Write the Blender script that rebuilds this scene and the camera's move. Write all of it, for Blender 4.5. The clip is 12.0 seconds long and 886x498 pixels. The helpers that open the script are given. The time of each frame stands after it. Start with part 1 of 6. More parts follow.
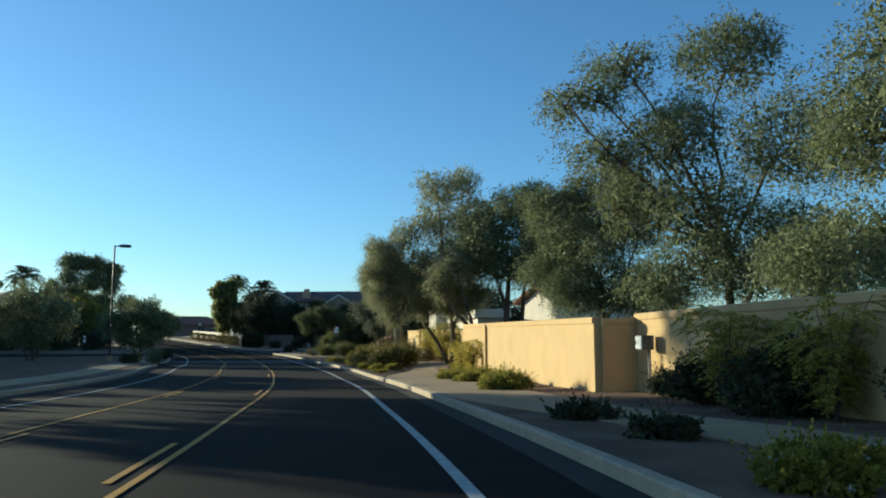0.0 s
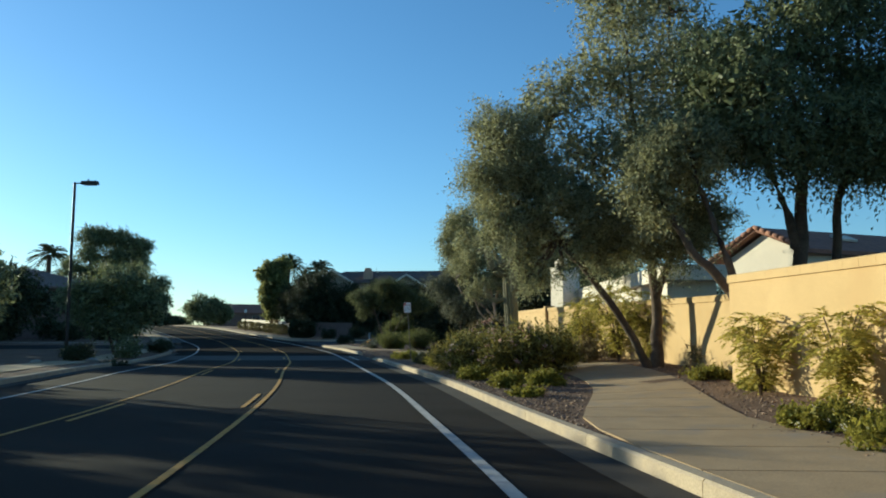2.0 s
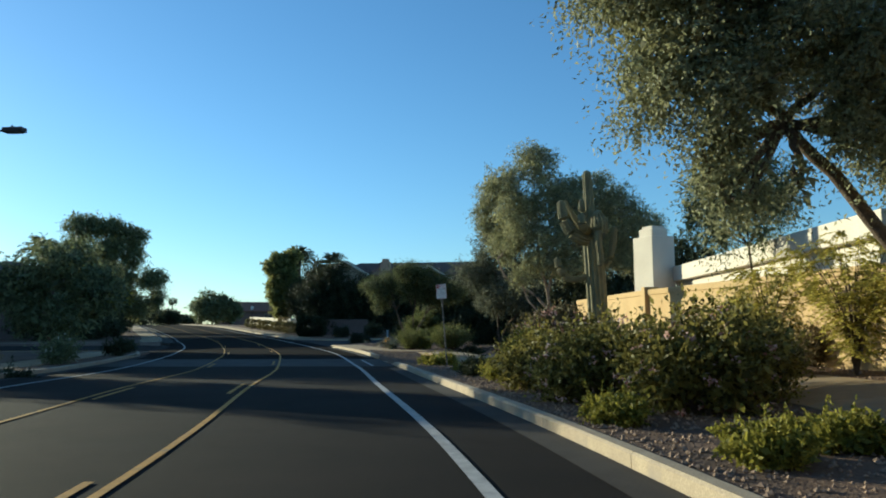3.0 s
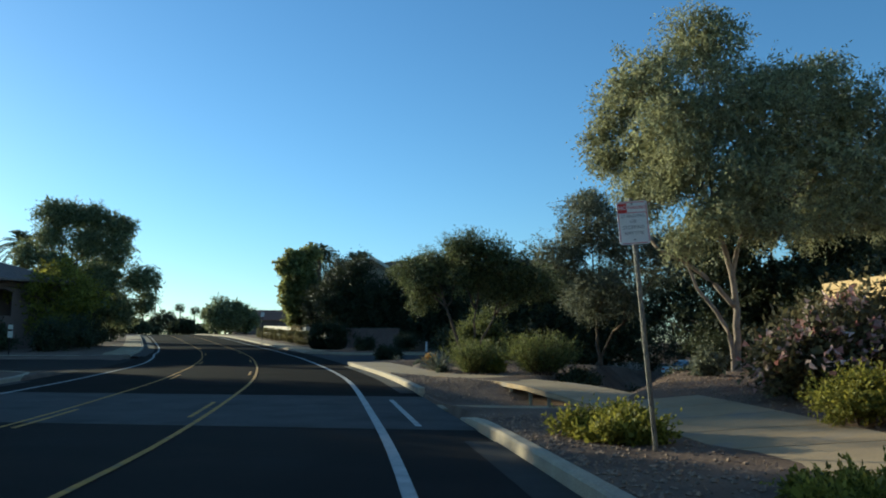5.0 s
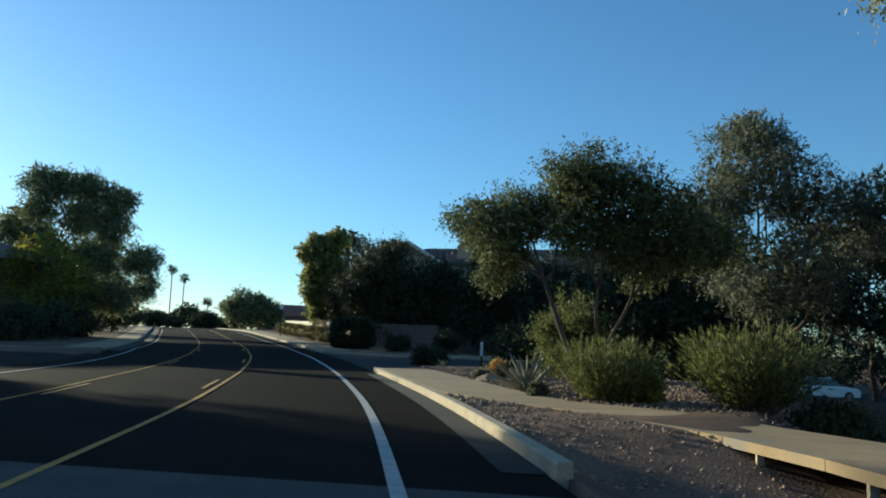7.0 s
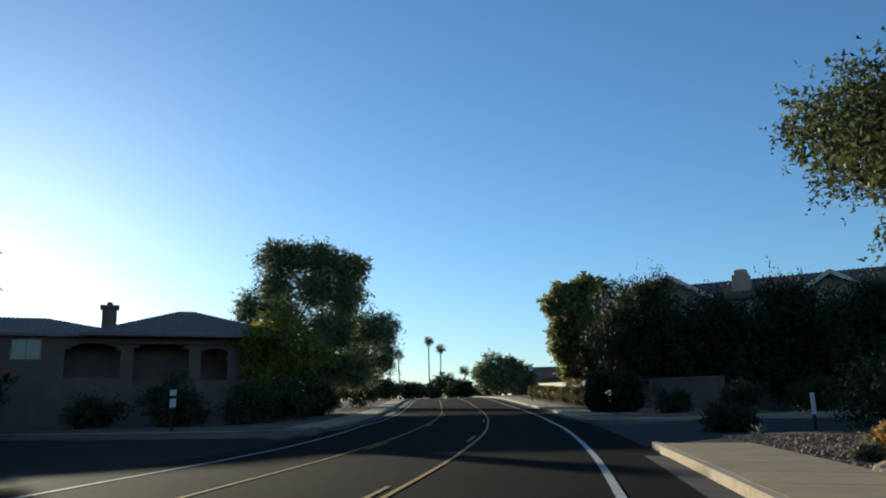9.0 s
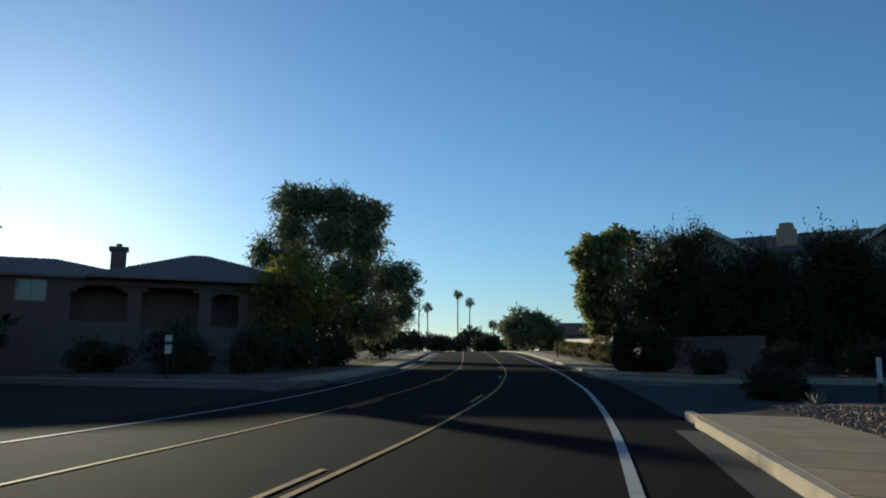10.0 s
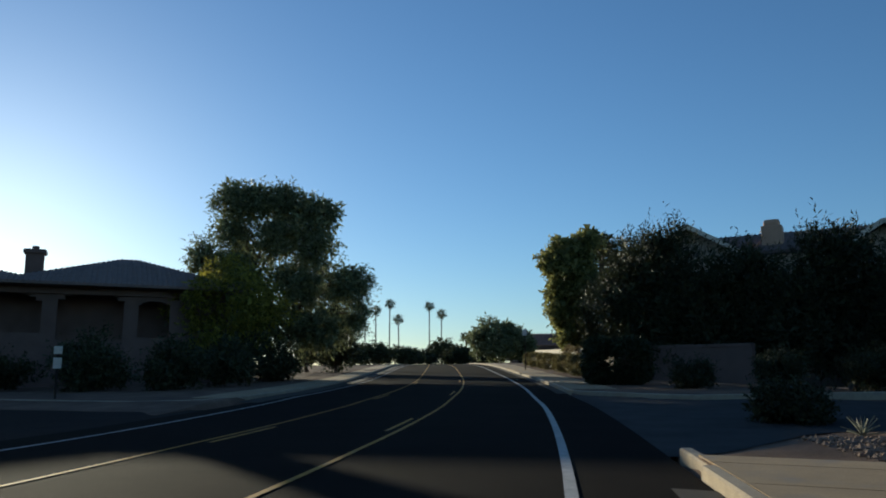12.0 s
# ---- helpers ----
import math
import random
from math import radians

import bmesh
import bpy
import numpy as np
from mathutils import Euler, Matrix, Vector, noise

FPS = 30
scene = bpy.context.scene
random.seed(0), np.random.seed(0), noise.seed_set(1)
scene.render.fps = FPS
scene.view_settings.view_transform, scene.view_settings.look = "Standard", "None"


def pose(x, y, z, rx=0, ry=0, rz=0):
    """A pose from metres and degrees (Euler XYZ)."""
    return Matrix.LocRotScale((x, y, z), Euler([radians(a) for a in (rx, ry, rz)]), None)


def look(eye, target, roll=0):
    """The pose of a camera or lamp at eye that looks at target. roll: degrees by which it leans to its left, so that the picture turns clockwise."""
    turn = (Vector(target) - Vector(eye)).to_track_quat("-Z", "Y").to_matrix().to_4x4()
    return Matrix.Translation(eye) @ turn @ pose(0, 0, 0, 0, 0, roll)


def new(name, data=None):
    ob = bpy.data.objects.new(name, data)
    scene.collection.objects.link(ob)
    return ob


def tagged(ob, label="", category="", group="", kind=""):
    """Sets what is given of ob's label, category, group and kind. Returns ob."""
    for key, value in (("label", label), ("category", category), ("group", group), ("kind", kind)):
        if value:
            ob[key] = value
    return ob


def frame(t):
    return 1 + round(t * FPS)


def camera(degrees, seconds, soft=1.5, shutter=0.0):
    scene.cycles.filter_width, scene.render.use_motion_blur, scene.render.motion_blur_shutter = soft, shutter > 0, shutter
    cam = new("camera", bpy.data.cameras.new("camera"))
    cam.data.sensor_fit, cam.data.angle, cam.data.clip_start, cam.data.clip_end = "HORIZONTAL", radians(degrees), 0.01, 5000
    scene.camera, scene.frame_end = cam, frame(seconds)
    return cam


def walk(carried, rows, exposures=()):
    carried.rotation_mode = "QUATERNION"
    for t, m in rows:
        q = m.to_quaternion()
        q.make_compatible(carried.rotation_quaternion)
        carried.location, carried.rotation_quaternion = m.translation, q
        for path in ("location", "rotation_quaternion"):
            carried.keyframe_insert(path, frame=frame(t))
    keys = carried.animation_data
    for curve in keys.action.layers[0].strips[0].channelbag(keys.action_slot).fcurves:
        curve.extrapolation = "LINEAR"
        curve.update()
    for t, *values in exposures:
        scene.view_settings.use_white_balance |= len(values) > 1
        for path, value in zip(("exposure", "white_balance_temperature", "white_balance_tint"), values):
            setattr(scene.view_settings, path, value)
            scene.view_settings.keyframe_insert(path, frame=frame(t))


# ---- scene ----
cam = camera(58.8, 12.0, soft=1.9)
METRES, EYE, TILT, LEAN, TURN = 82.0, 1.18, 4.6, 0.0, 0.0
ROWS = [
    (0.0, 0.0, 0.0, 0.0, 0.01, 2.51, 0.22),
    (0.5, -0.0083, 0.068, -0.0056, 1.19, 2.77, 0.47),
    (1.0, -0.0193, 0.1458, -0.0123, 2.61, 2.75, 0.48),
    (1.5, -0.0297, 0.213, -0.0182, 3.93, 2.61, 0.74),
    (2.0, -0.0417, 0.2832, -0.0246, 4.71, 1.97, 0.44),
    (2.5, -0.0532, 0.3502, -0.0303, 5.25, 1.83, 0.63),
    (3.0, -0.0653, 0.416, -0.0359, 5.99, 1.91, 0.76),
    (3.2, -0.0696, 0.4405, -0.0379, 6.2, 1.91, 0.76),
    (4.8, -0.1048, 0.604, -0.0495, 7.9, 2.6, 0.5),
    (5.0, -0.1092, 0.6224, -0.0508, 8.11, 2.84, 0.45),
    (5.5, -0.1195, 0.665, -0.0543, 8.74, 3.3, 0.36),
    (6.0, -0.1299, 0.7029, -0.0572, 9.22, 3.3, -0.38),
    (6.5, -0.139, 0.7368, -0.06, 9.73, 3.13, -1.37),
    (6.7, -0.1417, 0.7484, -0.0609, 9.84, 2.99, -1.27),
    (8.3, -0.167, 0.8373, -0.0664, 17.15, 4.83, 1.75),
    (8.5, -0.1701, 0.8473, -0.0671, 19.03, 6.11, 2.85),
    (9.0, -0.1778, 0.871, -0.0686, 28.81, 7.83, 3.52),
    (9.5, -0.1835, 0.8913, -0.0698, 30.43, 5.82, 2.57),
    (10.0, -0.189, 0.9108, -0.0709, 31.07, 4.61, 2.07),
    (10.5, -0.1945, 0.9288, -0.0722, 30.42, 5.61, 1.97),
    (11.0, -0.1992, 0.9443, -0.0732, 30.23, 5.63, 2.3),
    (11.5, -0.2039, 0.9597, -0.0743, 29.64, 5.45, 2.42),
    (12.0, -0.2083, 0.9735, -0.0752, 29.23, 5.46, 2.39),
]
walk(cam, [(t, pose(0, 0, EYE, TILT, LEAN, TURN) @ pose(METRES * x, METRES * y, METRES * z, 90 + pitch, roll, yaw)) for t, x, y, z, yaw, pitch, roll in ROWS],
     exposures=((0.0, 0.72, 5180, -5), (6.7, 0.7, 5180, -5), (8.5, 0.72, 5350, 2), (9.5, 0.12, 5350, 3), (10.0, 0.08, 5250, 1), (10.5, 0.24, 5450, 4), (11.0, 0.16, 5450, 4), (12.0, 0.08, 5350, 4)))

# ---- sky, sun ----
SUN_LEFT, SUN_UP = 60.5, 10.1
world = bpy.data.worlds.new("sky")
scene.world = world
world.use_nodes = True
wn = world.node_tree
wn.nodes.clear()
sky = wn.nodes.new("ShaderNodeTexSky")
sky.sky_type = "NISHITA"
sky.sun_disc = False
sky.sun_elevation = radians(SUN_UP)
sky.sun_rotation = radians(-SUN_LEFT)
sky.air_density, sky.dust_density, sky.ozone_density = 1.0, 0.25, 3.0
bg = wn.nodes.new("ShaderNodeBackground")
bg.inputs["Strength"].default_value = 0.106
wo = wn.nodes.new("ShaderNodeOutputWorld")
wn.links.new(sky.outputs[0], bg.inputs[0])
wn.links.new(bg.outputs[0], wo.inputs[0])
sun_data = bpy.data.lights.new("sun", "SUN")
sun_data.energy, sun_data.angle, sun_data.color = 5.0, radians(0.55), (1.0, 0.80, 0.50)
sun = new("sun", sun_data)
to_sun = Vector((-math.sin(radians(SUN_LEFT)) * math.cos(radians(SUN_UP)), math.cos(radians(SUN_LEFT)) * math.cos(radians(SUN_UP)), math.sin(radians(SUN_UP))))
sun.matrix_world = look(to_sun * 300, (0, 0, 0))


# ---- materials ----
def material(name, base, second=None, rough=0.85, scale=6.0, fine=60.0, bump=0.3, bump_dist=0.01, mix=0.5, metal=0.0, stain=None, per_object=0.0, spec=0.3):
    m = bpy.data.materials.new(name)
    m.use_nodes = True
    nt = m.node_tree
    b = nt.nodes["Principled BSDF"]
    b.inputs["Roughness"].default_value = rough
    b.inputs["Metallic"].default_value = metal
    b.inputs["Specular IOR Level"].default_value = spec
    tc = nt.nodes.new("ShaderNodeTexCoord")
    geo = nt.nodes.new("ShaderNodeNewGeometry")
    n1 = nt.nodes.new("ShaderNodeTexNoise")
    n1.inputs["Scale"].default_value, n1.inputs["Detail"].default_value = scale, 5
    n2 = nt.nodes.new("ShaderNodeTexNoise")
    n2.inputs["Scale"].default_value, n2.inputs["Detail"].default_value = fine, 3
    for n in (n1, n2):
        nt.links.new(geo.outputs["Position"], n.inputs["Vector"])
    second = second or tuple(c * 0.75 for c in base)
    r1 = nt.nodes.new("ShaderNodeValToRGB")
    r1.color_ramp.elements[0].position, r1.color_ramp.elements[1].position = 0.5 - mix * 0.4, 0.5 + mix * 0.4
    r1.color_ramp.elements[0].color, r1.color_ramp.elements[1].color = (*second, 1), (*base, 1)
    nt.links.new(n1.outputs["Fac"], r1.inputs["Fac"])
    mul = nt.nodes.new("ShaderNodeMix")
    mul.data_type, mul.blend_type = "RGBA", "MULTIPLY"
    mul.inputs["Factor"].default_value = 1.0
    r2 = nt.nodes.new("ShaderNodeValToRGB")
    r2.color_ramp.elements[0].position, r2.color_ramp.elements[1].position = 0.3, 0.7
    r2.color_ramp.elements[0].color, r2.color_ramp.elements[1].color = (0.72, 0.72, 0.72, 1), (1.1, 1.1, 1.1, 1)
    nt.links.new(n2.outputs["Fac"], r2.inputs["Fac"])
    nt.links.new(r1.outputs["Color"], mul.inputs["A"])
    nt.links.new(r2.outputs["Color"], mul.inputs["B"])
    out = mul.outputs["Result"]
    if stain:
        n3 = nt.nodes.new("ShaderNodeTexNoise")
        n3.inputs["Scale"].default_value, n3.inputs["Detail"].default_value = stain[1], 6
        nt.links.new(geo.outputs["Position"], n3.inputs["Vector"])
        r3 = nt.nodes.new("ShaderNodeValToRGB")
        r3.color_ramp.elements[0].position, r3.color_ramp.elements[1].position = 0.55, 0.72
        nt.links.new(n3.outputs["Fac"], r3.inputs["Fac"])
        mx = nt.nodes.new("ShaderNodeMix")
        mx.data_type = "RGBA"
        nt.links.new(r3.outputs["Color"], mx.inputs["Factor"])
        nt.links.new(out, mx.inputs["A"])
        mx.inputs["B"].default_value = (*stain[0], 1)
        out = mx.outputs["Result"]
    if per_object:
        oi = nt.nodes.new("ShaderNodeObjectInfo")
        mr = nt.nodes.new("ShaderNodeMapRange")
        mr.inputs["To Min"].default_value, mr.inputs["To Max"].default_value = 1 - per_object, 1 + per_object
        nt.links.new(oi.outputs["Random"], mr.inputs["Value"])
        mo = nt.nodes.new("ShaderNodeMix")
        mo.data_type, mo.blend_type = "RGBA", "MULTIPLY"
        mo.inputs["Factor"].default_value = 1.0
        nt.links.new(out, mo.inputs["A"])
        nt.links.new(mr.outputs["Result"], mo.inputs["B"])
        out = mo.outputs["Result"]
    nt.links.new(out, b.inputs["Base Color"])
    if bump:
        bp = nt.nodes.new("ShaderNodeBump")
        bp.inputs["Strength"].default_value, bp.inputs["Distance"].default_value = bump, bump_dist
        nt.links.new(n2.outputs["Fac"], bp.inputs["Height"])
        nt.links.new(bp.outputs["Normal"], b.inputs["Normal"])
    return m


def leaf_material(name, dark, light, translucency=0.35):
    """Leaves: each leaf takes its own tint; part of the light goes through."""
    m = bpy.data.materials.new(name)
    m.use_nodes = True
    nt = m.node_tree
    nt.nodes.clear()
    geo = nt.nodes.new("ShaderNodeNewGeometry")
    ramp = nt.nodes.new("ShaderNodeValToRGB")
    ramp.color_ramp.elements[0].color, ramp.color_ramp.elements[1].color = (*dark, 1), (*light, 1)
    nt.links.new(geo.outputs["Random Per Island"], ramp.inputs["Fac"])
    d = nt.nodes.new("ShaderNodeBsdfPrincipled")
    d.inputs["Roughness"].default_value = 0.55
    d.inputs["Specular IOR Level"].default_value = 0.22
    tr = nt.nodes.new("ShaderNodeBsdfTranslucent")
    mx = nt.nodes.new("ShaderNodeMixShader")
    mx.inputs[0].default_value = translucency
    o = nt.nodes.new("ShaderNodeOutputMaterial")
    nt.links.new(ramp.outputs["Color"], d.inputs["Base Color"])
    nt.links.new(ramp.outputs["Color"], tr.inputs["Color"])
    nt.links.new(d.outputs[0], mx.inputs[1])
    nt.links.new(tr.outputs[0], mx.inputs[2])
    nt.links.new(mx.outputs[0], o.inputs[0])
    return m


ASPHALT = material("asphalt", (0.024, 0.0182, 0.0148), (0.0148, 0.012, 0.0104), 0.95, 0.6, 90, 0.5, 0.006, stain=((0.022, 0.019, 0.0175), 0.35), spec=0.075)
ASPHALT_DARK = material("darker asphalt", (0.02, 0.0152, 0.0124), (0.013, 0.0105, 0.009), 0.95, 0.6, 90, 0.5, 0.006, stain=((0.016, 0.0135, 0.012), 0.35), spec=0.02)
CONCRETE_ROAD = material("worn concrete slab", (0.1, 0.092, 0.085), (0.07, 0.065, 0.06), 0.95, 1.2, 40, 0.3, 0.005, spec=0.1, stain=((0.05, 0.047, 0.045), 0.8))
CONCRETE = material("pavement concrete", (0.43, 0.305, 0.17), (0.345, 0.243, 0.135), 0.95, 2.0, 70, 0.3, 0.004, per_object=0.08, stain=((0.27, 0.22, 0.17), 1.3))
KERB = material("kerb concrete", (0.48, 0.385, 0.26), (0.38, 0.3, 0.21), 0.9, 3.0, 60, 0.3, 0.004, per_object=0.08, stain=((0.3, 0.25, 0.2), 1.6))
GUTTER = material("gutter concrete", (0.05, 0.038, 0.029), (0.03, 0.0235, 0.019), 0.95, 2.0, 50, 0.3, 0.004, stain=((0.04, 0.034, 0.029), 1.1))
SIDE_ROAD = material("worn side street asphalt", (0.062, 0.058, 0.056), (0.042, 0.04, 0.039), 0.95, 1.2, 40, 0.3, 0.005, spec=0.1, stain=((0.035, 0.033, 0.032), 0.8))
WHITE_PAINT = material("white road paint", (0.55, 0.52, 0.48), (0.38, 0.36, 0.33), 0.8, 5.0, 90, 0.2, 0.003, stain=((0.3, 0.28, 0.27), 4.0))
YELLOW_PAINT = material("yellow road paint", (0.58, 0.30, 0.04), (0.4, 0.21, 0.035), 0.8, 5.0, 90, 0.2, 0.003, stain=((0.22, 0.15, 0.07), 3.0))
GRAVEL = material("decomposed granite", (0.24, 0.16, 0.11), (0.13, 0.088, 0.063), 1.0, 0.9, 28, 1.0, 0.03, stain=((0.12, 0.085, 0.065), 0.6), spec=0.1)
STONE = material("gravel stones", (0.41, 0.285, 0.195), (0.2, 0.14, 0.1), 0.95, 9.0, 60, 0.3, 0.003)
STUCCO = material("tan stucco", (0.57, 0.4, 0.195), (0.51, 0.355, 0.168), 0.95, 1.1, 120, 0.5, 0.004, stain=((0.46, 0.31, 0.145), 0.7))
STUCCO_PALE = material("pale stucco", (0.45, 0.37, 0.28), (0.38, 0.31, 0.24), 0.95, 1.1, 120, 0.4, 0.004)
STUCCO_WHITE = material("cream stucco", (0.74, 0.66, 0.54), (0.66, 0.58, 0.47), 0.95, 1.1, 120, 0.4, 0.004)
# also dims the shaded low wall along the side street
STUCCO_BROWN = material("brown stucco", (0.2, 0.135, 0.11), (0.16, 0.11, 0.09), 0.95, 1.1, 120, 0.4, 0.004)
STUCCO_SALMON = material("salmon stucco", (0.56, 0.37, 0.25), (0.48, 0.31, 0.21), 0.95, 1.1, 120, 0.4, 0.004)
ROOF = material("clay roof tile", (0.30, 0.15, 0.095), (0.2, 0.1, 0.07), 0.85, 3.0, 30, 0.4, 0.01, per_object=0.15)
ROOF_GREY = material("weathered roof tile", (0.27, 0.19, 0.155), (0.19, 0.14, 0.12), 0.85, 3.0, 30, 0.4, 0.01, per_object=0.15)
ROOF_DARK = material("dark roof tile", (0.15, 0.105, 0.088), (0.1, 0.075, 0.064), 0.85, 3.0, 30, 0.4, 0.01, per_object=0.15)
ROCK_SAND = material("sandy boulder", (0.4, 0.3, 0.2), (0.28, 0.21, 0.145), 0.95, 2, 25, 0.6, 0.02)
BARK = material("bark", (0.16, 0.115, 0.08), (0.08, 0.058, 0.043), 0.95, 5.0, 35, 0.9, 0.02)
BARK_PALE = material("pale bark", (0.33, 0.26, 0.2), (0.2, 0.155, 0.12), 0.95, 5.0, 35, 0.9, 0.02)
STEEL = material("dark bronze paint", (0.045, 0.035, 0.03), None, 0.5, 5, 60, 0.1, 0.002, metal=0.3)
GALV = material("galvanised steel", (0.22, 0.2, 0.175), (0.15, 0.135, 0.12), 0.55, 9, 80, 0.1, 0.002, metal=0.6)
CACTUS = material("cactus skin", (0.27, 0.235, 0.12), (0.19, 0.165, 0.085), 0.7, 4, 50, 0.3, 0.01)
AGAVE = material("agave leaf", (0.29, 0.285, 0.2), (0.2, 0.2, 0.14), 0.55, 3, 30, 0.1, 0.004)
GLASS_DARK = material("window glass", (0.03, 0.035, 0.045), None, 0.08, 3, 20, 0.0, spec=0.8)
SIGN_WHITE = material("white sign face", (0.86, 0.85, 0.82), (0.8, 0.79, 0.76), 0.45, 5, 900, 0.02, 0.001)
SIGN_RED = material("red sign ink", (0.62, 0.05, 0.04), (0.52, 0.05, 0.04), 0.45, 5, 60, 0.0)
SIGN_GREY = material("faded sign ink", (0.28, 0.26, 0.25), None, 0.5, 5, 60, 0.0)
ROCK = material("boulder", (0.34, 0.29, 0.23), (0.23, 0.195, 0.16), 0.95, 2, 25, 0.6, 0.02)
LEAF_ACACIA = leaf_material("acacia leaves", (0.075, 0.086, 0.042), (0.28, 0.3, 0.145), 0.36)
LEAF_SILVER = leaf_material("silvery acacia leaves", (0.14, 0.14, 0.078), (0.43, 0.42, 0.22), 0.4)
LEAF_MESQUITE = leaf_material("mesquite leaves", (0.03, 0.038, 0.016), (0.19, 0.205, 0.085), 0.35)
# low albedo: on plants in deep shade the colour carries part of that shade
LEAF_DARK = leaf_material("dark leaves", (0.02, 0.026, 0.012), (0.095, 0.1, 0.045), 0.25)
LEAF_OLIVE = leaf_material("silver olive leaves", (0.05, 0.057, 0.036), (0.23, 0.23, 0.15))
LEAF_LIGHT = leaf_material("yellow-green leaves", (0.1, 0.11, 0.022), (0.38, 0.36, 0.08), 0.55)
LEAF_SHRUB = leaf_material("shrub leaves", (0.085, 0.088, 0.015), (0.4, 0.355, 0.06), 0.45)
LEAF_GRASSY = leaf_material("grassy shrub blades", (0.045, 0.055, 0.016), (0.23, 0.235, 0.075), 0.4)
LEAF_DRY = leaf_material("dry shrub leaves", (0.12, 0.09, 0.045), (0.34, 0.27, 0.14), 0.35)
LEAF_PALM = leaf_material("palm fronds", (0.03, 0.04, 0.018), (0.1, 0.115, 0.05), 0.25)
LEAF_POPLAR = leaf_material("poplar leaves", (0.09, 0.095, 0.034), (0.38, 0.37, 0.13), 0.55)
LEAF_OLEANDER = leaf_material("oleander leaves", (0.045, 0.038, 0.02), (0.22, 0.185, 0.085), 0.32)
# near-black copy of the oleander leaves; the hedge's shade is in this colour
LEAF_HEDGE_SHADE = leaf_material("shaded oleander hedge leaves", (0.018, 0.023, 0.011), (0.066, 0.07, 0.03), 0.22)
LEAF_FERN = leaf_material("fern-like leaflets", (0.2, 0.175, 0.03), (0.58, 0.49, 0.1), 0.52)
LEAF_CLIPPED = leaf_material("clipped hedge leaves", (0.08, 0.07, 0.03), (0.3, 0.26, 0.11), 0.3)
LEAF_BUSH = leaf_material("bush leaves", (0.05, 0.048, 0.013), (0.34, 0.29, 0.075), 0.4)
FLOWER_PINK = leaf_material("pink blossoms", (0.42, 0.16, 0.13), (0.8, 0.62, 0.55), 0.4)
FLOWER_WHITE = leaf_material("white blossoms", (0.6, 0.55, 0.42), (0.8, 0.77, 0.7), 0.4)
FLOWER_ORANGE = leaf_material("orange blossoms", (0.5, 0.2, 0.02), (0.7, 0.4, 0.06), 0.4)

# ---- the road's line and level ----
EDGE_Y = (-400, -60, -20, 7, 16, 26.6, 35, 43, 52, 60.9, 66.4, 75.7, 82.9, 87, 91.8, 96, 101.6, 106, 111.9, 122.1, 143.1, 150.2, 195, 320, 900)
EDGE_X = (8, 4.2, 2.3, 0.2, -1.1, -2.8, -4.5, -6.3, -8.7, -11.0, -12.6, -15.5, -18.1, -19.65, -21.58, -23.36, -25.86, -27.98, -30.8, -36.0, -47.6, -51.6, -77.4, -149.5, -484)
LEVEL_Y = (-400, -40, 0, 12, 20, 28, 36, 44, 51, 60, 65, 70, 80, 90, 101, 112, 124, 135, 146, 160, 180, 220, 300, 900)
LEVEL_Z = (0.1, 0.1, 0, -0.05, -0.12, -0.17, -0.19, -0.13, -0.07, -0.05, 0.0, 0.09, 0.25, 0.40, 0.68, 1.0, 1.4, 1.85, 2.35, 2.95, 3.6, 4.6, 5.5, 5.5)


def smooth_curve(ys, vs):
    ys, vs = np.array(ys, float), np.array(vs, float)
    slope = np.gradient(vs, ys)

    def f(y):
        y = np.clip(np.asarray(y, float), ys[0], ys[-1] - 1e-6)
        i = np.clip(np.searchsorted(ys, y, side="right") - 1, 0, len(ys) - 2)
        h = ys[i + 1] - ys[i]
        t = (y - ys[i]) / h
        return (2 * t**3 - 3 * t**2 + 1) * vs[i] + (t**3 - 2 * t**2 + t) * h * slope[i] + (3 * t**2 - 2 * t**3) * vs[i + 1] + (t**3 - t**2) * h * slope[i + 1]

    return f


edge_x = smooth_curve(EDGE_Y, EDGE_X)
road_z = smooth_curve(LEVEL_Y, LEVEL_Z)


def lean(y):
    """How much wider the road lies along x where it runs askew."""
    s = (edge_x(np.asarray(y) + 0.5) - edge_x(np.asarray(y) - 0.5))
    return np.sqrt(1 + s * s)


def on(y, off):
    """Plan place at y along the road, off metres to the right of the white edge line."""
    return edge_x(y) + np.asarray(off) * lean(y), y


def step(v, a, b):
    t = np.clip((np.asarray(v, float) - a) / (b - a), 0, 1)
    return t * t * (3 - 2 * t)


KERB_R, KERB_L = 1.4, -10.0


def side_bounds(off):
    """Near and far edge of the side street, square to the road, with flared corners."""
    flare = step(off, 1.4, 5.0)
    along = 0.48 * np.clip(np.asarray(off, float) - 1.4, 0, 60)
    return 91.0 + along + 3.0 * flare, 108.0 + along - 4.0 * flare


def side_fall(off, y):
    """How far the side street and the land round it sink away from the road."""
    return 1.9 * step(off, 7, 30) * step(y, 84, 100)


